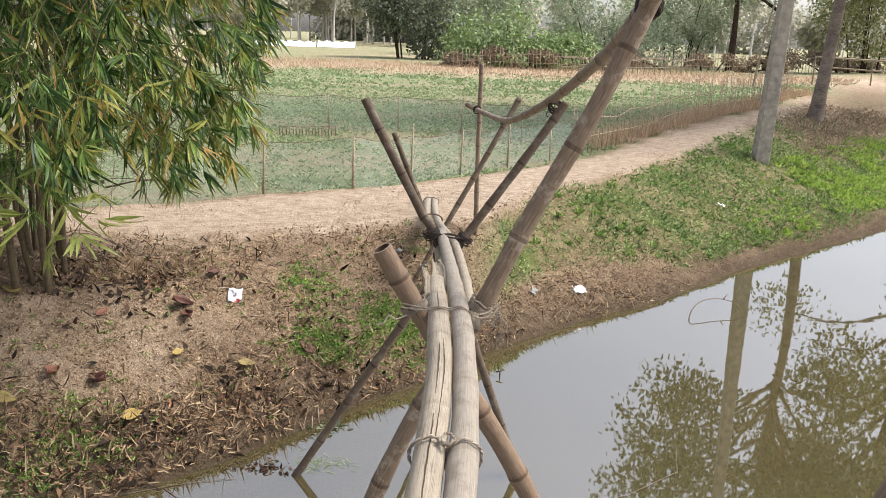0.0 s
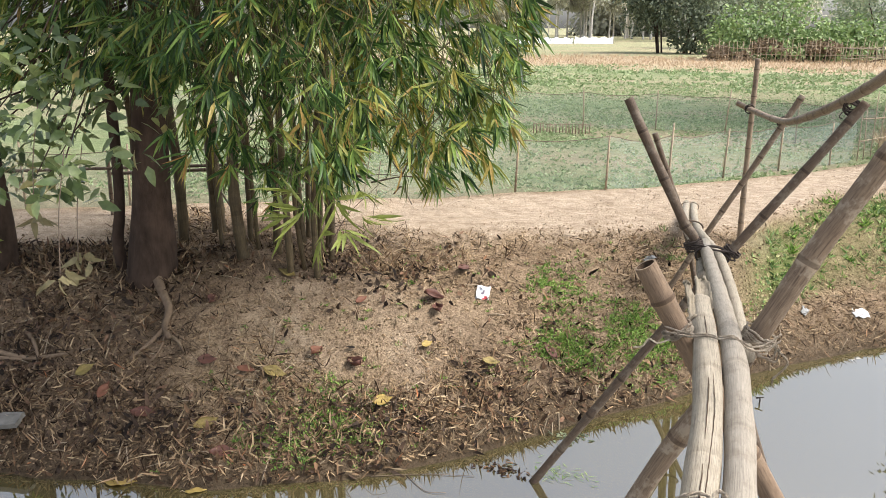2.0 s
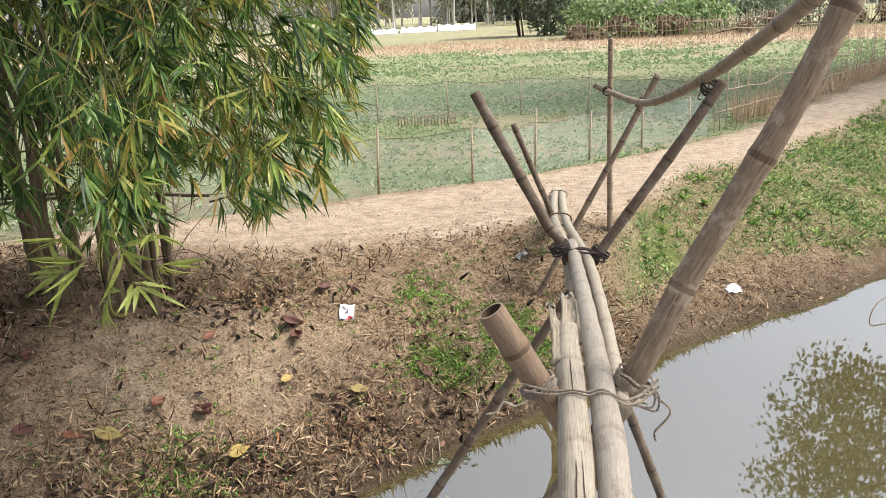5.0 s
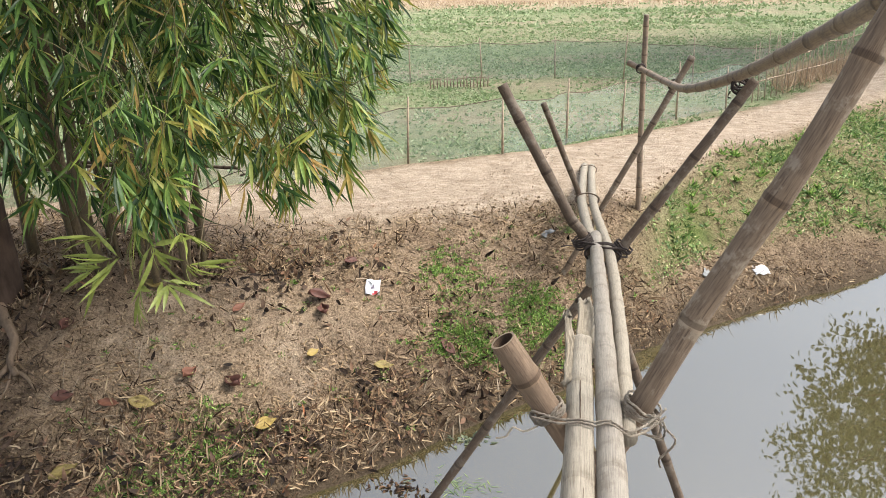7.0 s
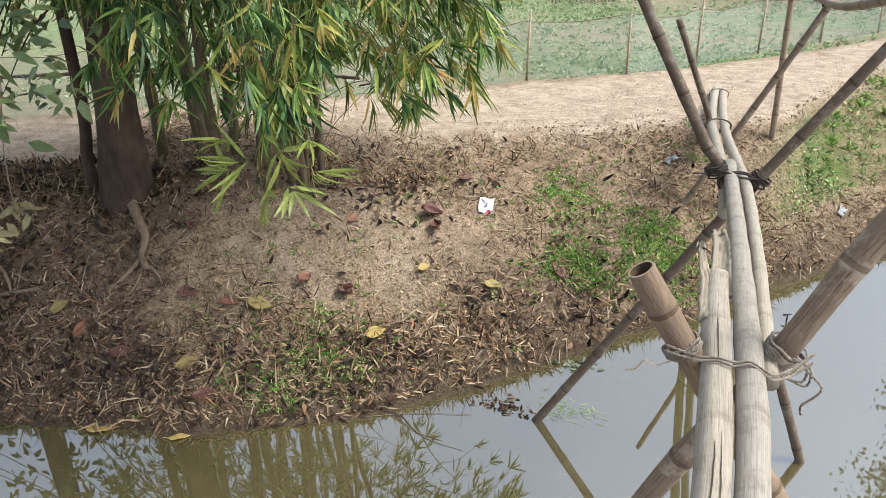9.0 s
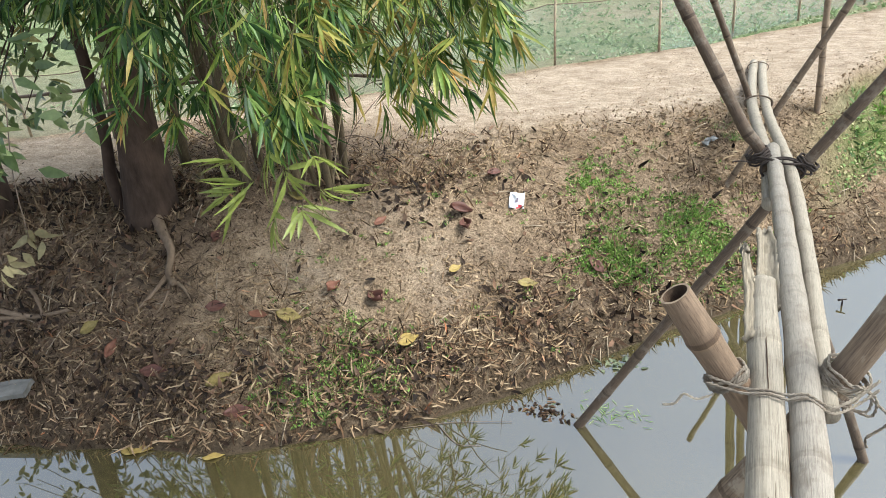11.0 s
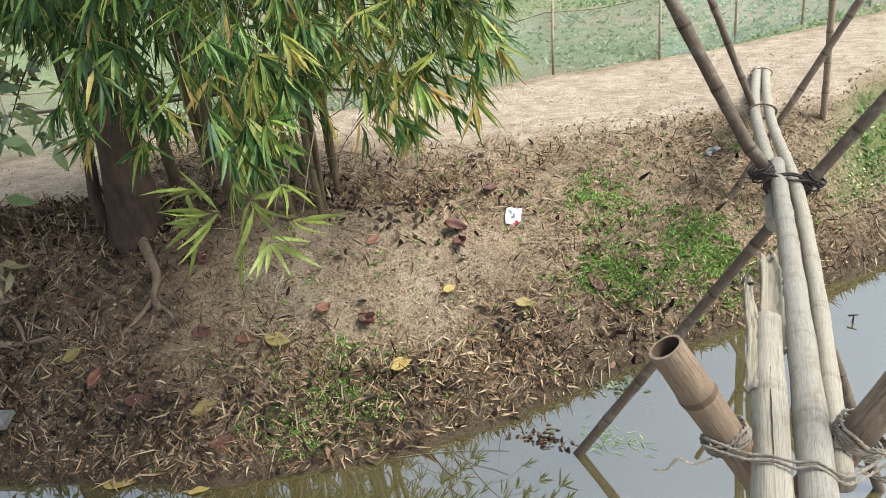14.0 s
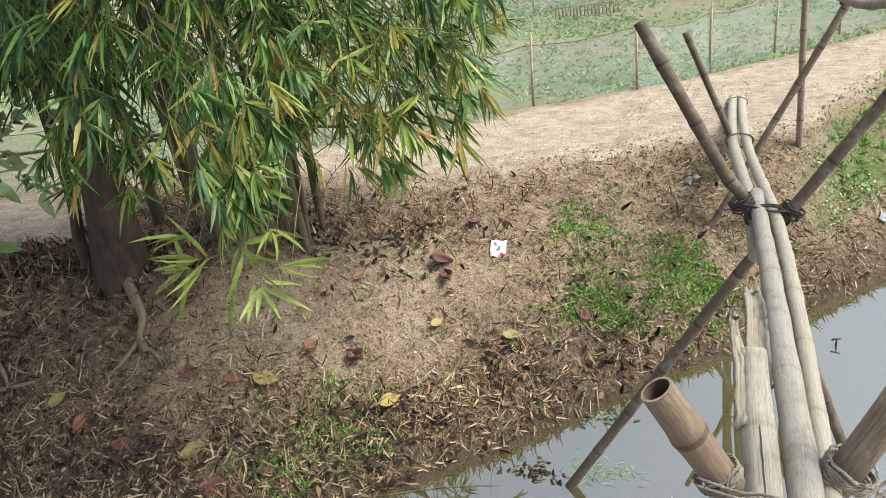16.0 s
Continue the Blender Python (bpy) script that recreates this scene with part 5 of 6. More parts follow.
tagged(link("leaf_litter", v, f, BLACK_LEAF), "blackened rotting leaves heaped on the bank", "leaf litter", kind="stuff")


def clods(n, keep, size, seed):
    """Lumps of dry earth: uneven eight-sided crumbs half sunk in the slope."""
    p, q = scatter(n, (-7.5, 4.0, 4.0, 11), keep, seed)
    r = size * q.uniform(0.35, 1.0, len(p)) ** 2
    base = np.array(((1, 0, 0), (0, 1, 0), (-1, 0, 0), (0, -1, 0), (0, 0, 0.7), (0, 0, -0.7)))
    a = q.uniform(0, 6.28, len(p))
    v = base[None] * q.uniform(0.6, 1.3, (len(p), 6, 3))
    v = np.stack([v[..., 0] * np.cos(a)[:, None] - v[..., 1] * np.sin(a)[:, None], v[..., 0] * np.sin(a)[:, None] + v[..., 1] * np.cos(a)[:, None], v[..., 2]], -1)
    v = (v * r[:, None, None] + p[:, None] + (0, 0, 0.003)).reshape(-1, 3)
    pat = np.array(((0, 1, 4), (1, 2, 4), (2, 3, 4), (3, 0, 4), (1, 0, 5), (2, 1, 5), (3, 2, 5), (0, 3, 5)))
    f = (np.arange(len(p))[:, None, None] * 6 + pat[None]).reshape(-1, 3).tolist()
    tagged(link("earth_clods", v, f, CLOD, smooth=False), "small clods of dry brown earth on the bank", "earth", kind="stuff")


clods(45000, lambda x, y, s, c: (s > 0.02) * (s < 1.12) * (1 - 0.9 * c["turf"]) * np.clip(0.35 + 0.6 * wave(x, y, 3.5, 68), 0.08, 0.9) * np.where(x > 2, 0.4, 1), 0.022, 124)


def flakes(name, label, n, keep, length, width, mat, seed):
    """Small flat bits, one bent quad each."""
    p, q = scatter(n, (-8, 9, 4.0, 15), keep, seed)
    nor = unit(slope_normal(p) + 0.7 * q.normal(size=p.shape))
    way = unit(np.cross(nor, q.normal(size=p.shape)))
    side = np.cross(way, nor)
    ln, wd = (length * q.uniform(0.4, 1.5, len(p)))[:, None], (width * q.uniform(0.5, 1.6, len(p)))[:, None]
    c = p + nor * 0.011
    v = np.stack([c - way * ln * 0.5, c + side * wd * 0.5 + nor * wd * 0.3, c + way * ln * 0.5, c - side * wd * 0.5], 1).reshape(-1, 3)
    f = (np.arange(len(p))[:, None] * 4 + np.arange(4)).tolist()
    tagged(link(name, v, f, mat), label, "leaf litter", kind="stuff")


flakes("leaf_crumbs", "crumbled brown leaf bits and chaff on the bank", 230000,
       lambda x, y, s, c: np.maximum(bank_litter(x, y, s, c), 0.10 * (s > 0) * (y < np.interp(x, XF, EDGE) + 0.3)) * (1 - 0.97 * smooth(1.0, 1.12, s)) * np.where(x > 2.6, 0.5, 1), 0.022, 0.007, LITTER, 104)
flakes("earth_crumbs", "loose crumbs of dry earth on the trodden bank", 170000, lambda x, y, s, c: (s > 0.02) * (1 - smooth(1.05, 1.25, s)) * (1 - 0.8 * c["turf"]) * np.where(x > 3, 0.3, 1) * np.clip(0.30 + 0.5 * wave(x, y, 4, 65), 0.08, 0.8), 0.024, 0.017, CLOD, 107)
flakes("creeping_weeds", "carpet of small creeping weed leaves on the bank", 420000, lambda x, y, s, c: (x > 0.3) * c["turf"] * smooth(-0.2, 0.45, wave(x, y, 2.4, 66) + 0.5 * wave(x, y, 7, 67)) * np.clip(1.2 - 0.06 * x, 0.4, 1), 0.038, 0.024, GRASS, 108)
flakes("straw_bits", "thin straw and chaff trodden into the path", 60000, lambda x, y, s, c: 0.55 * c["track"] * (s > 0.9) * smooth(-0.5, 0.6, wave(x, y, 3.1, 64)), 0.04, 0.006, LITTER, 106)
flakes("leaf_shreds", "shredded dry bamboo leaves on the bank", 110000, bank_litter, 0.08, 0.006, LITTER, 105)
p, q = scatter(1500, (-8, 2.6, 4.0, 9.6), bank_litter, 103)
bag = Bag()
for a in p[:1100]:
    d = unit(q.normal(size=3) * (1, 1, 0.1)) * q.uniform(0.06, 0.22)
    b_ = a + d
    b_[2] = height(b_[0], b_[1])
    bag.add(*sweep(np.array([a + (0, 0, 0.012), (a + b_) / 2 + (0, 0, 0.02), b_ + (0, 0, 0.01)]), q.uniform(0.0025, 0.005), 4))
tagged(bag.link("twig_litter", STICK), "broken dry twigs on the bank", "twigs", kind="stuff")


def tufts(p, q, per, length, width, up=1.0, spread=0.6):
    c = np.repeat(p, per, 0) + np.column_stack([q.normal(0, 0.018, (len(p) * per, 2)), np.zeros(len(p) * per)])
    n = len(c)
    way = unit(np.column_stack([q.normal(0, spread, (n, 2)), np.full(n, up)]))
    nor = unit(np.cross(way, q.normal(size=(n, 3))))
    return leaf_mesh(c, way, nor, length * q.uniform(0.5, 1.3, n), width * q.uniform(0.7, 1.3, n), q.uniform(0, 0.5, n), 0.1)


def weed_patch(x, y):
    return 1.0 * np.exp(-((x + 1.22) / 0.36) ** 2 - ((y - 6.82) / 0.27) ** 2) + 1.0 * np.exp(-((x + 0.62) / 0.36) ** 2 - ((y - 7.45) / 0.36) ** 2) + 0.62 * np.exp(-((x + 2.75) / 0.45) ** 2 - ((y - 5.35) / 0.28) ** 2) \
        + 0.5 * np.exp(-((x + 3.1) / 0.3) ** 2 - ((y - 4.9) / 0.15) ** 2) + 0.5 * np.exp(-((x + 1.5) / 0.35) ** 2 - ((y - 7.5) / 0.3) ** 2)


p, q = scatter(42000, (-4, 0.6, 4.4, 8.6), lambda x, y, s, c: np.clip(1.4 * weed_patch(x, y) ** 1.6 * smooth(-0.6, 0.2, wave(x, y, 7, 44)) + 0.008, 0, 1) * (s > 0.03) * (s < 1), 111)
v, f = tufts(p, q, 11, 0.032, 0.0105, 0.9, 1.0)
tagged(link("weeds", v, f, WEED), "bright green low weeds on the bank", "weeds", kind="stuff")
p, q = scatter(2600, (-4.5, 2.0, 5.5, 10.5), lambda x, y, s, c: 0.4 * smooth(0.3, 0.9, wave(x, y, 3.2, 47)) * smooth(-2.6, -0.8, x) * (s > 0.2) * (s < 1.0), 112)
v, f = tufts(p, q, 7, 0.07, 0.006, 0.8, 0.7)
tagged(link("grass_tufts", v, f, GRASS), "sparse short grass tufts on dry earth", "grass", kind="stuff")
p, q = scatter(110000, (0.6, 13, 8.2, 24), lambda x, y, s, c: c["turf"] * (0.4 + 0.6 * smooth(-0.4, 0.4, wave(x, y, 2.0, 48))) * np.clip(1.5 - (y - 8) / 14, 0.3, 1), 113)
v, f = tufts(p, q, 4, 0.08, 0.02, 0.6, 0.9)
tagged(link("bank_grass", v, f, GRASS), "green grass and creeping weeds on the bank", "grass", kind="stuff")
p, q = scatter(26000, (-12, 24, 30, 50), lambda x, y, s, c: c["field"] * (1 - c["stubble"]) * np.clip(0.42 * smooth(-0.5, 0.7, wave(x, y * 1.6, 0.8, 59)) + 0.04, 0, 1), 119)
v, f = tufts(p, q, 3, 0.16, 0.07, 0.5, 1.0)
tagged(link("crop_plants", v, f, CROP), "low green crop plants further out in the field", "crop", kind="stuff")
p, q = scatter(42000, (7, 15, 15, 28), lambda x, y, s, c: c["leafy"] * (s > 0.35), 120)
v, f = lay(p, q, 0.2, 0.02, 0.3, 0.03, 0.7)
tagged(link("leaf_litter", v, f, BRUSH), "dry brown leaves heaped round a tree foot", "leaf litter", kind="stuff")
p, q = scatter(14000, (4.0, 13, 10.5, 22), lambda x, y, s, c: c["turf"] * smooth(5.0, 7.5, x + 0.8 * wave(x, y, 1.2, 53)) * (s > 0.10) * (s < 0.62) * smooth(-0.5, 0.3, wave(x, y, 2.2, 54)), 121)
v, f = tufts(p, q, 9, 0.11, 0.04, 0.8, 0.9)
tagged(link("lush_weeds", v, f, LUSH), "lush bright green leafy weeds above the water", "weeds", kind="stuff")
p, q = scatter(6500, (0.6, 12, 8.4, 22), lambda x, y, s, c: c["turf"] * 0.5 * smooth(0.0, 0.6, wave(x, y, 1.4, 51)) * (s > 0.12), 117)
v, f = tufts(p, q, 16, 0.11, 0.022, 0.8, 0.9)
tagged(link("grass_clumps", v, f, WEED), "taller green weed clumps on the bank", "weeds", kind="stuff")
p, q = scatter(700, (-2.6, 1.5, 7.4, 10.2), lambda x, y, s, c: 0.35 * (s > 0.7) * (s < 1.08) * smooth(0.1, 0.7, wave(x, y, 3, 52)), 118)
v, f = tufts(p, q, 14, 0.09, 0.007, 0.8, 0.7)
tagged(link("dry_grass", v, f, GRASS), "yellowish grass tufts at the path edge", "grass", kind="stuff")
p, q = scatter(56000, (-9, 12, 8.5, 34), lambda x, y, s, c: c["field"] * np.clip(0.75 * smooth(-0.7, 0.7, wave(x, y, 1.1, 49)) + 0.12, 0, 1) * np.clip(1.3 - (y - 8) / 26, 0.15, 1) * (y > np.interp(x, XF, EDGE) + 0.25), 114)
v, f = tufts(p, q, 4, 0.07, 0.03, 0.5, 1.0)
tagged(link("crop_plants", v, f, CROP), "low green crop plants in the field", "crop", kind="stuff")
p, q = scatter(26000, (3, 14.5, 15.8, 33), lambda x, y, s, c: np.exp(-((y - np.interp(x, (3.0, 6.1, 9.6, 13.6), (16.5, 20.1, 24.8, 31.8))) / 0.55) ** 2) * 0.9, 115)
v, f = tufts(p, q, 4, 0.42, 0.012, 1.0, 0.5)
tagged(link("dry_straw", v, f, STRAW), "dry reddish straw along a stake fence", "straw", kind="stuff")
p, q = scatter(12000, (-18, 26, 42, 66), lambda x, y, s, c: c["stubble"] * 0.8, 116)
v, f = tufts(p, q, 3, 0.26, 0.02, 1.0, 0.5)
tagged(link("stubble", v, f, STRAW), "pale dry stubble at the far end of the field", "stubble", kind="stuff")


# ---- single leaves, rubbish and floating things ----
def one_leaf(name, x, y, length, width, turn, mat, label, tilt=0.15, curl=0.3):
    z = height(x, y)
    n = slope_normal(np.array([(x, y, z)]))[0]
    k, m = 9, 7
    bm_v, bm_f = [], []
    for i in range(k):
        t = i / (k - 1)
        w = width * 0.5 * np.sin(np.pi * min(1, t * 1.02 + 0.01) ** 0.85) + 0.002
        for j in range(m):
            u = j / (m - 1) * 2 - 1
            bm_v.append(((t - 0.5) * length, u * w, 0.02 + curl * width * (u * u * 0.5 + 0.4 * (t - 0.5) ** 2) + 0.006 * np.sin(9 * t + 3 * u)))
    for i in range(k - 1):
        bm_f += [(i * m + j, i * m + j + 1, (i + 1) * m + j + 1, (i + 1) * m + j) for j in range(m - 1)]
    st = sweep(np.array([(-0.5 * length, 0, 0.022), (-0.62 * length, 0.01, 0.028), (-0.75 * length, 0.015, 0.02)]), 0.0025, 5)
    rot = Vector((0, 0, 1)).rotation_difference(Vector(n)).to_matrix().to_4x4() @ Matrix.Rotation(radians(turn), 4, "Z") @ Matrix.Rotation(tilt, 4, "Y")
    ob = link(name, np.array(bm_v), bm_f, mat)
    s = ob.modifiers.new("thick", "SOLIDIFY")
    s.thickness = 0.0015
    stem = link("stalk", st[0], st[1], STICK, ob)
    ob.matrix_world = Matrix.Translation((x, y, z)) @ rot
    return tagged(ob, label, "leaf", "single leaves on the bank")


for spec in ((-1.80, 6.36, 0.17, 0.085, 30, MUSTARD, "fallen ochre leaf on the bank"), (-2.50, 5.60, 0.17, 0.10, 40, YELLOW, "fallen pale yellow leaf among litter"),
             (-3.21, 5.82, 0.16, 0.10, 80, RUST, "curled rust brown fallen leaf", 0.5, 0.9), (-2.84, 5.84, 0.19, 0.12, 150, MAROON, "curled maroon fallen leaf", 0.5, 0.9),
             (-3.42, 5.48, 0.20, 0.12, 20, MUSTARD, "blotched yellow green fallen leaf"), (-3.68, 4.88, 0.21, 0.11, 60, MUSTARD, "wilted ochre fallen leaf"),
             (-3.64, 5.42, 0.16, 0.07, 10, RUST, "fallen orange brown leaf on mud"), (-3.88, 6.56, 0.20, 0.10, 170, MUSTARD, "fallen ochre leaf below bamboo"),
             (-4.22, 5.84, 0.24, 0.10, 100, MAROON, "dark ribbed dry fallen leaf", 0.6, 0.8), (-2.36, 6.28, 0.12, 0.07, 60, YELLOW, "small pale fallen leaf"),
             (-4.87, 4.96, 0.16, 0.10, 60, MUSTARD, "yellow brown fallen leaf by roots"), (-4.63, 4.88, 0.18, 0.08, 100, RUST, "orange brown fallen leaf"),
             (-3.99, 5.38, 0.16, 0.09, 30, MAROON, "dark fallen leaf in mud"), (-2.51, 6.86, 0.2, 0.11, 20, MAROON, "dark curled fallen leaf", 0.4, 0.8),
             (-2.40, 6.72, 0.17, 0.1, 120, MAROON, "dark curled fallen leaf", 0.4, 0.8), (-2.33, 7.34, 0.2, 0.1, 60, MAROON, "red brown fallen leaf"),
             (-1.35, 6.75, 0.2, 0.09, 140, MAROON, "dark fallen leaf among weeds"), (-4.21, 4.82, 0.2, 0.1, 20, MAROON, "dark wet fallen leaf"),
             (-3.1, 6.55, 0.16, 0.07, 75, RUST, "orange brown fallen leaf"), (-3.42, 4.70, 0.2, 0.1, 35, MAROON, "dark red brown fallen leaf")):
    one_leaf("fallen_leaf", *spec[:7], *spec[7:])


def floating_leaf(x, y, length, width, turn, mat, label):
    ob = one_leaf("floating_leaf", x, y, length, width, 0, mat, label, 0.0, 0.15)
    ob.matrix_world = pose(x, y, WATER - 0.012, 0, 0, turn)
    return ob


floating_leaf(-4.06, 4.34, 0.24, 0.12, 20, YELLOW, "yellow leaf floating at the water's edge")
floating_leaf(-3.47, 4.42, 0.15, 0.06, 30, YELLOW, "small yellow leaf floating on water")


def packet(x, y, size, turn, label, lift=0.0):
    z = height(x, y)
    ob = thing("packet", label, "rubbish", (x, y, z))
    g = 9
    v = [((i / (g - 1) - 0.5) * size * 0.85, (j / (g - 1) - 0.5) * size, 0.018 * np.sin(2.2 * i / (g - 1) * 3.14) * np.cos(1.7 * j / (g - 1) * 3.14) + 0.02) for j in range(g) for i in range(g)]
    quads = [(j * g + i, j * g + i + 1, (j + 1) * g + i + 1, (j + 1) * g + i) for j in range(g - 1) for i in range(g - 1)]
    body = link("wrapper", np.array(v), quads, WHITE_FOIL, ob, "crumpled white foil")
    s = body.modifiers.new("thick", "SOLIDIFY")
    s.thickness = 0.006
    up = np.array(v) + (0, 0, 0.005)
    link("print", up, [quads[j * 8 + i] for j, i in ((0, 4), (0, 5), (0, 6), (1, 5), (1, 6))], RED_PRINT, ob, "red printed patch")
    link("print", up, [quads[j * 8 + i] for j, i in ((3, 4), (4, 4), (3, 3))], DARK_PRINT, ob, "dark printed patch")
    n = slope_normal(np.array([(x, y, z)]))[0]
    ob.matrix_world = Matrix.Translation((x, y, z)) @ Vector((0, 0, 1)).rotation_difference(Vector(n)).to_matrix().to_4x4() @ pose(0, 0, 0, 14, 0, turn)


packet(-2.08, 7.12, 0.15, 8, "crumpled white and red foil packet on the bank")


def scrap(x, y, size, label, mat, turn=0, seed=0):
    q = np.random.default_rng(seed)
    g = 6
    v = np.array([((i / (g - 1) - 0.5) * size, (j / (g - 1) - 0.5) * size * 0.6, 0.02 + 0.012 * q.normal()) for j in range(g) for i in range(g)])
    v[:, :2] += 0.06 * size * q.normal(size=(g * g, 2))
    ob = link("plastic_scrap", v, [(j * g + i, j * g + i + 1, (j + 1) * g + i + 1, (j + 1) * g + i) for j in range(g - 1) for i in range(g - 1)], mat)
    s = ob.modifiers.new("thick", "SOLIDIFY")
    s.thickness = 0.003
    z = height(x, y)
    n = slope_normal(np.array([(x, y, z)]))[0]
    ob.matrix_world = Matrix.Translation((x, y, z)) @ Vector((0, 0, 1)).rotation_difference(Vector(n)).to_matrix().to_4x4() @ pose(0, 0, 0, 0, 0, turn)
    tagged(ob, label, "rubbish", "plastic scraps")


scrap(1.59, 9.25, 0.17, "white plastic scrap at the water's edge", WHITE_FOIL, 20, 1)
scrap(0.98, 8.9, 0.12, "crumpled grey plastic scrap on mud", GREY_SCRAP, 70, 2)
scrap(-0.62, 8.35, 0.13, "flat grey plastic scrap beside the bridge", GREY_SCRAP, 30, 3)
scrap(4.6, 13.0, 0.12, "pale scrap in bank grass", WHITE_SHEET, 10, 4)


def board():
    bm = bmesh.new()
    bmesh.ops.create_cube(bm, size=1)
    bmesh.ops.scale(bm, vec=(0.8, 0.17, 0.04), verts=bm.verts)
    bmesh.ops.subdivide_edges(bm, edges=bm.edges[:], cuts=4, use_grid_fill=True)
    for v in bm.verts:
        v.co += Vector(np.random.default_rng(int(abs(v.co.x * 999 + v.co.y * 99))).normal(0, 0.004, 3))
    me = bpy.data.meshes.new("board")
    bm.to_mesh(me)
    bm.free()
    me.materials.append(BOARD)
    ob = new("board", me)
    ob.matrix_world = pose(-5.42, 4.30, height(-5.3, 4.4) + 0.03, 12, -6, 20)
    tagged(ob, "weathered grey board lying at the water's edge", "board")


board()
bag = Bag()
for pts_, r in (([(-6.3, 4.95, 0.50), (-5.77, 4.92, 0.42), (-5.42, 4.96, 0.40), (-5.12, 5.06, 0.40)], 0.03), ([(-6.2, 4.86, 0.42), (-5.85, 4.86, 0.38), (-5.5, 4.93, 0.38)], 0.028),
                ([(-5.63, 5.14, 0.5), (-5.48, 5.06, 0.46), (-5.38, 4.98, 0.38), (-5.35, 4.88, 0.3)], 0.022)):
    ln = spline([(x, y, height(x, y) + r * 0.9) for x, y, z in pts_], 0.04)
    bag.add(*sweep(ln, np.linspace(r, r * 0.5, len(ln)), 8, 1, True, 0.08, 4))
tagged(bag.link("exposed_root", ROOT), "pale gnarled roots on the eroded bank", "root")


def pond_stick(name, label, points, r, mat=TWIG):
    bag = Bag()
    for pl in points:
        ln = spline(pl, 0.05)
        bag.add(*sweep(ln, np.linspace(r, r * 0.5, len(ln)), 5))
    tagged(bag.link(name, mat), label, "stick")


W0 = WATER + 0.006
pond_stick("floating_twig", "thin forked twig floating in the pond", [[(-2.35, 5.0, W0), (-2.0, 5.15, W0), (-1.62, 5.25, W0)], [(-2.1, 5.1, W0), (-1.9, 4.95, W0), (-1.75, 4.98, W0)]], 0.0035)
pond_stick("floating_twig", "long thin wavy twig in the pond", [[(0.30, 4.9, W0), (0.8, 5.1, W0), (1.2, 5.15, W0), (1.75, 5.5, W0 + 0.02)], [(1.75, 5.5, W0), (1.78, 5.7, W0 + 0.15)]], 0.004)
pond_stick("pond_stick", "dark broken branch standing in the pond", [[(2.9, 9.0, WATER - 0.1), (2.96, 9.1, 0.02), (3.15, 9.3, 0.09), (3.4, 9.4, 0.09), (3.6, 9.35, 0.05), (3.66, 9.25, -0.03)], [(3.45, 9.4, 0.09), (3.5, 9.42, 0.15)]], 0.008)
pond_stick("floating_stick", "short dark stick floating on the pond", [[(0.48, 7.2, W0 - 0.05), (0.485, 7.2, W0 + 0.03), (0.48, 7.2, W0 + 0.055)], [(0.45, 7.2, W0 + 0.045), (0.515, 7.2, W0 + 0.06)]], 0.009, DARK_ROPE)
q = np.random.default_rng(131)
p = np.column_stack([q.normal(-1.05, 0.13, 60), q.normal(5.5, 0.07, 60), np.full(60, W0)])
v, f = leaf_mesh(p, unit(q.normal(size=(60, 3)) * (1, 1, 0.02)), np.tile((0, 0, 1.0), (60, 1)), 0.075, 0.005, 0, 0)
tagged(link("floating_grass", v, f, WEED), "green grass blades floating on the pond", "grass", kind="stuff")
p = np.column_stack([q.normal(-1.42, 0.09, 90), q.normal(5.40, 0.05, 90), np.full(90, W0)])
v, f = leaf_mesh(p, unit(q.normal(size=(90, 3)) * (1, 1, 0.25)), np.tile((0, 0, 1.0), (90, 1)), 0.05, 0.018, 0.3, 0.1)
tagged(link("floating_debris", v, f, DARK_LITTER), "dark rotting leaves floating on the pond", "debris", kind="stuff")
p = np.column_stack([q.normal(-1.02, 0.09, 40), q.normal(6.05, 0.06, 40), np.full(40, W0)])
v, f = leaf_mesh(p, unit(q.normal(size=(40, 3)) * (1, 1, 0.3)), np.tile((0, 0, 1.0), (40, 1)), 0.07, 0.025, 0.1, 0.1)
tagged(link("water_weeds", v, f, DARK_GROVE), "small dark water plants by the shore", "water plant", kind="stuff")


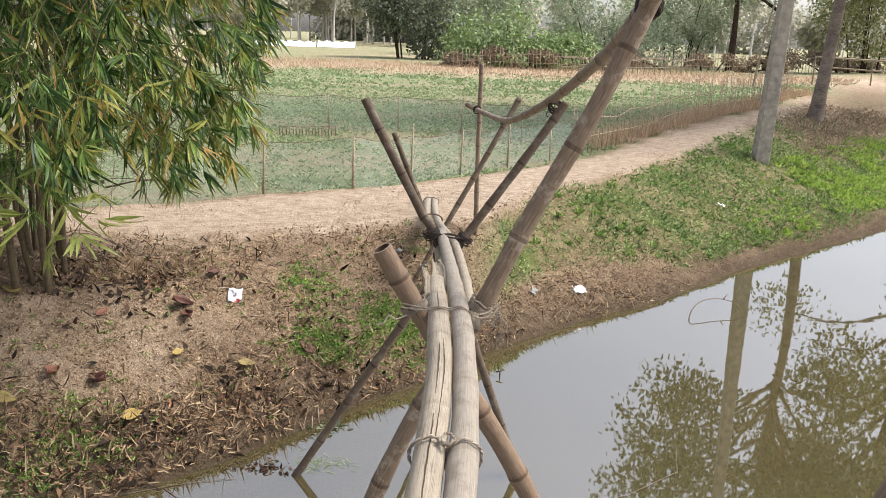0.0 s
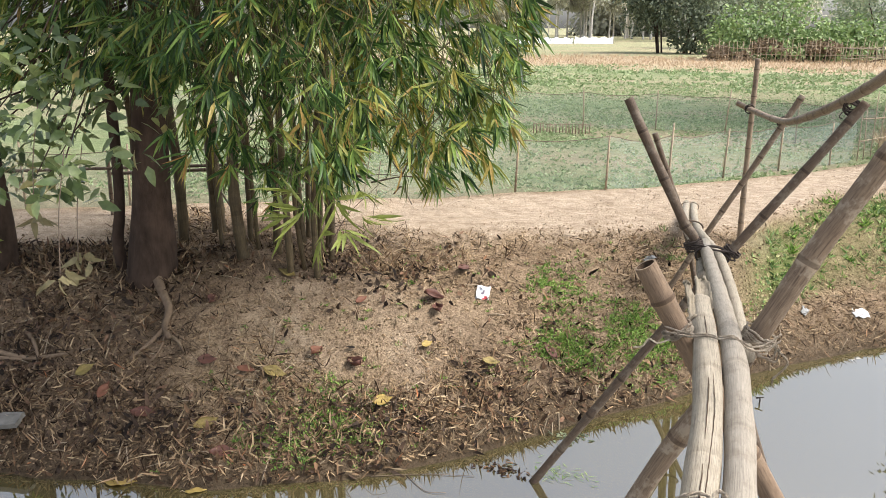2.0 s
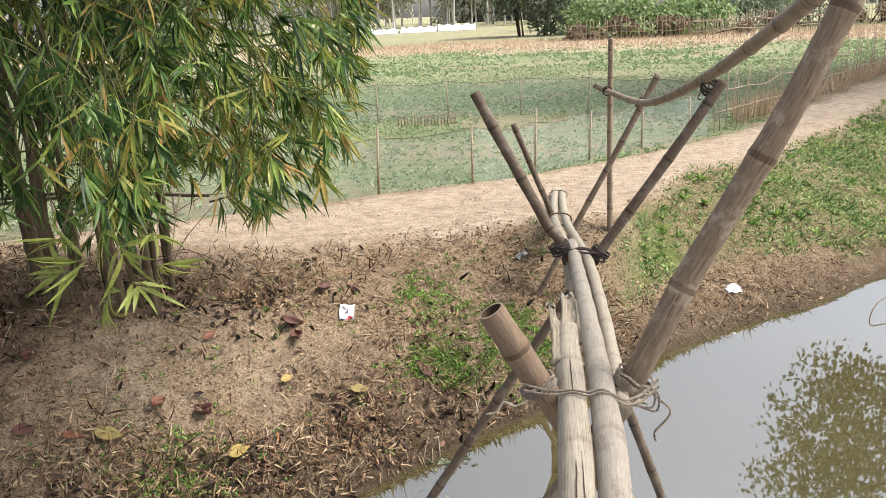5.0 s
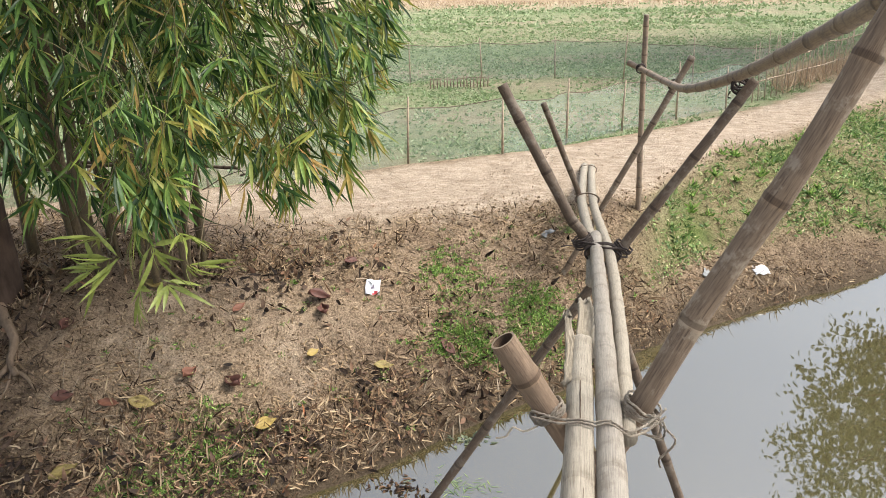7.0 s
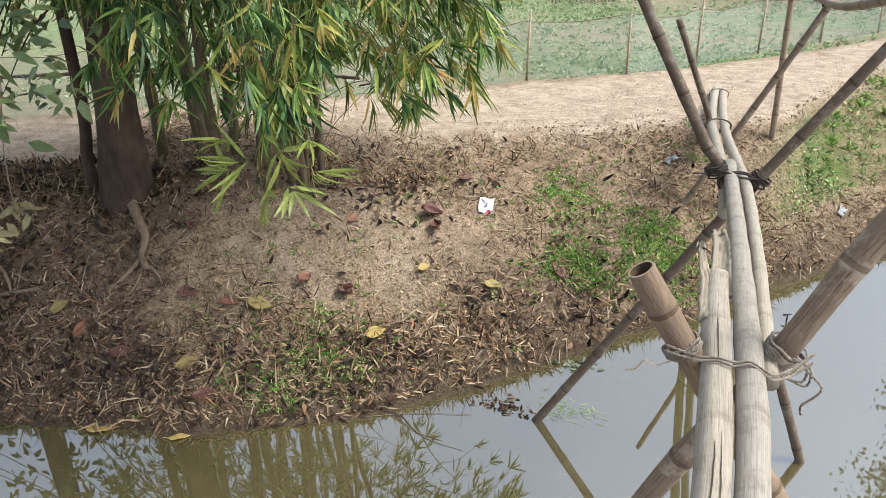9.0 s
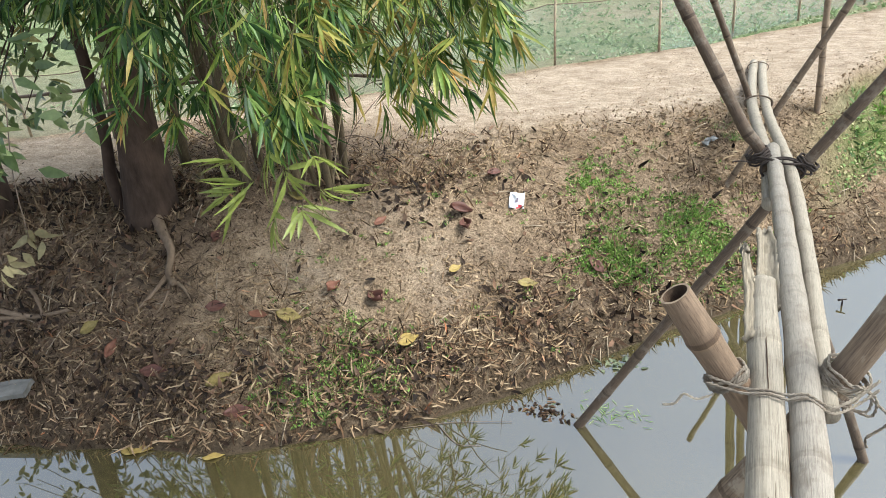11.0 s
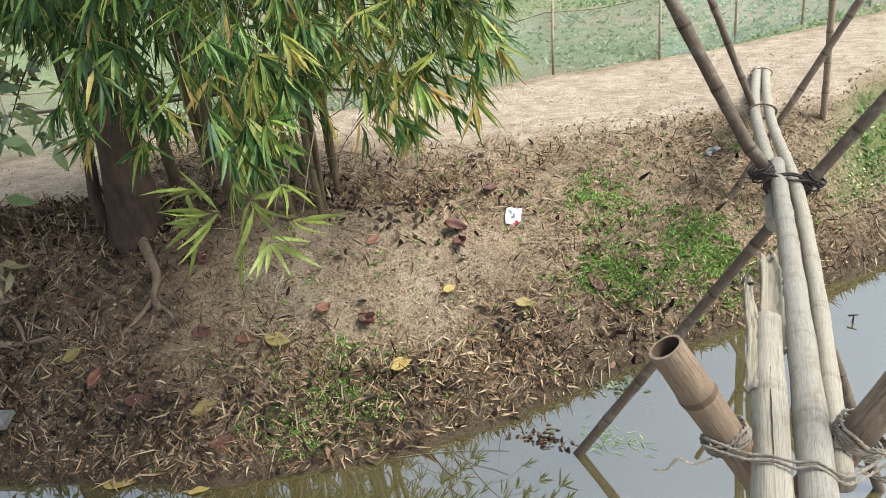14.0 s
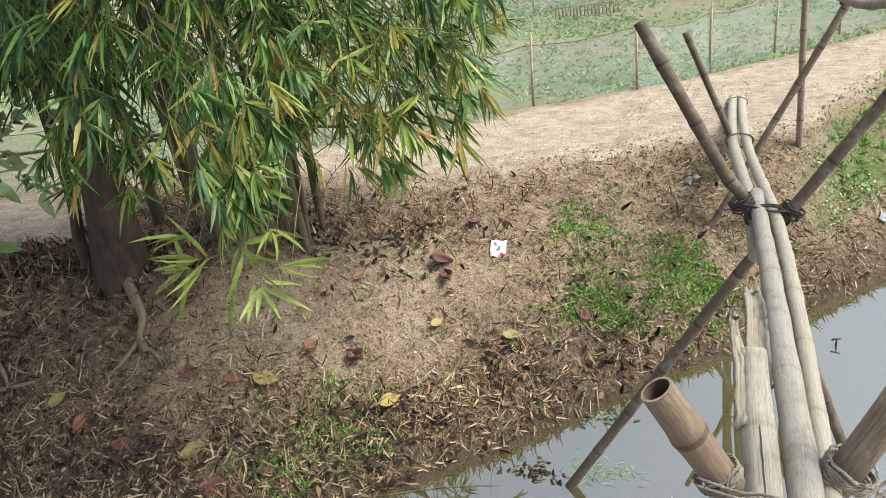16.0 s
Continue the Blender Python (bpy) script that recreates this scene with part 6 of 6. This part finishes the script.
def white_sheets():
    q = np.random.default_rng(140)
    for i, (x, w, h) in enumerate(((-25.5, 5.5, 0.8), (-20.2, 5.0, 0.9), (-15.1, 5.2, 1.0))):
        y = 108 + 1.5 * i
        z = height(x, y)
        g = 14
        v = [(x + (k / (g - 1) - 0.5) * w, y + 0.9 * (j - 1), z + (h * (0.85 + 0.13 * np.sin(k * 1.9 + i)) if j == 1 else 0.05)) for j in range(3) for k in range(g)]
        f = [(j * g + k, j * g + k + 1, (j + 1) * g + k + 1, (j + 1) * g + k) for j in range(2) for k in range(g - 1)]
        tagged(link("plastic_sheet", np.array(v), f, WHITE_SHEET, smooth=False), "white plastic sheet draped over a seed bed", "plastic sheet", "white sheets")


white_sheets()


# ---- small things under the trees ----
rail = thing("bamboo_rail", "dark bamboo rail tied behind the clump", "rail", (-6.6, 7.4, 0.9))
for pl in ([(-9.5, 7.3, 1.42), (-8.2, 7.4, 1.49), (-5.0, 7.4, 1.75), (-3.9, 7.45, 1.80)], [(-6.6, 7.45, 1.55), (-4.6, 7.5, 1.72), (-3.4, 7.5, 1.70)]):
    bamboo("pole", pl, 0.02, 0.016, DARK, rail, "", 0.3, 0.1, 8).matrix_parent_inverse = Matrix.Translation((6.6, -7.4, -0.9))
for x in (-6.6, -9.2):
    bamboo("post", [(x, 7.4, height(x, 7.4) - 0.1), (x, 7.42, 1.7)], 0.025, 0.02, DARK, rail, "", 0.3, 0.1, 8).matrix_parent_inverse = Matrix.Translation((6.6, -7.4, -0.9))


def wilted_sapling(x, y, h, seed):
    q = np.random.default_rng(seed)
    z = height(x, y)
    ob = thing("sapling", "small wilting sapling with pale drooping leaves", "sapling", (x, y, z), "wilted saplings")
    ln = spline([(0, 0, -0.05), (0.03, 0, h * 0.5), (0.02, -0.02, h)], 0.04)
    v, f, u = sweep(ln, np.linspace(0.007, 0.003, len(ln)), 5)
    link("stem", v, f, TWIG, ob, "", u)
    n = 11
    p = np.column_stack([q.normal(0.02, 0.03, n), q.normal(0, 0.03, n), h * q.uniform(0.65, 1.0, n)])
    for i in range(n):
        v, f = leaf_mesh(p[i:i + 1], unit(q.normal(size=(1, 3)) * (1, 1, 0.2) + (0, 0, -0.6)), unit(q.normal(size=(1, 3)) + (0, 0, 1.0)), 0.15 * q.uniform(0.7, 1.2), 0.055, 0.35, 0.15)
        link("leaf", v, f, FRESH_FROND, ob)


wilted_sapling(-6.3, 5.4, 0.5, 3)
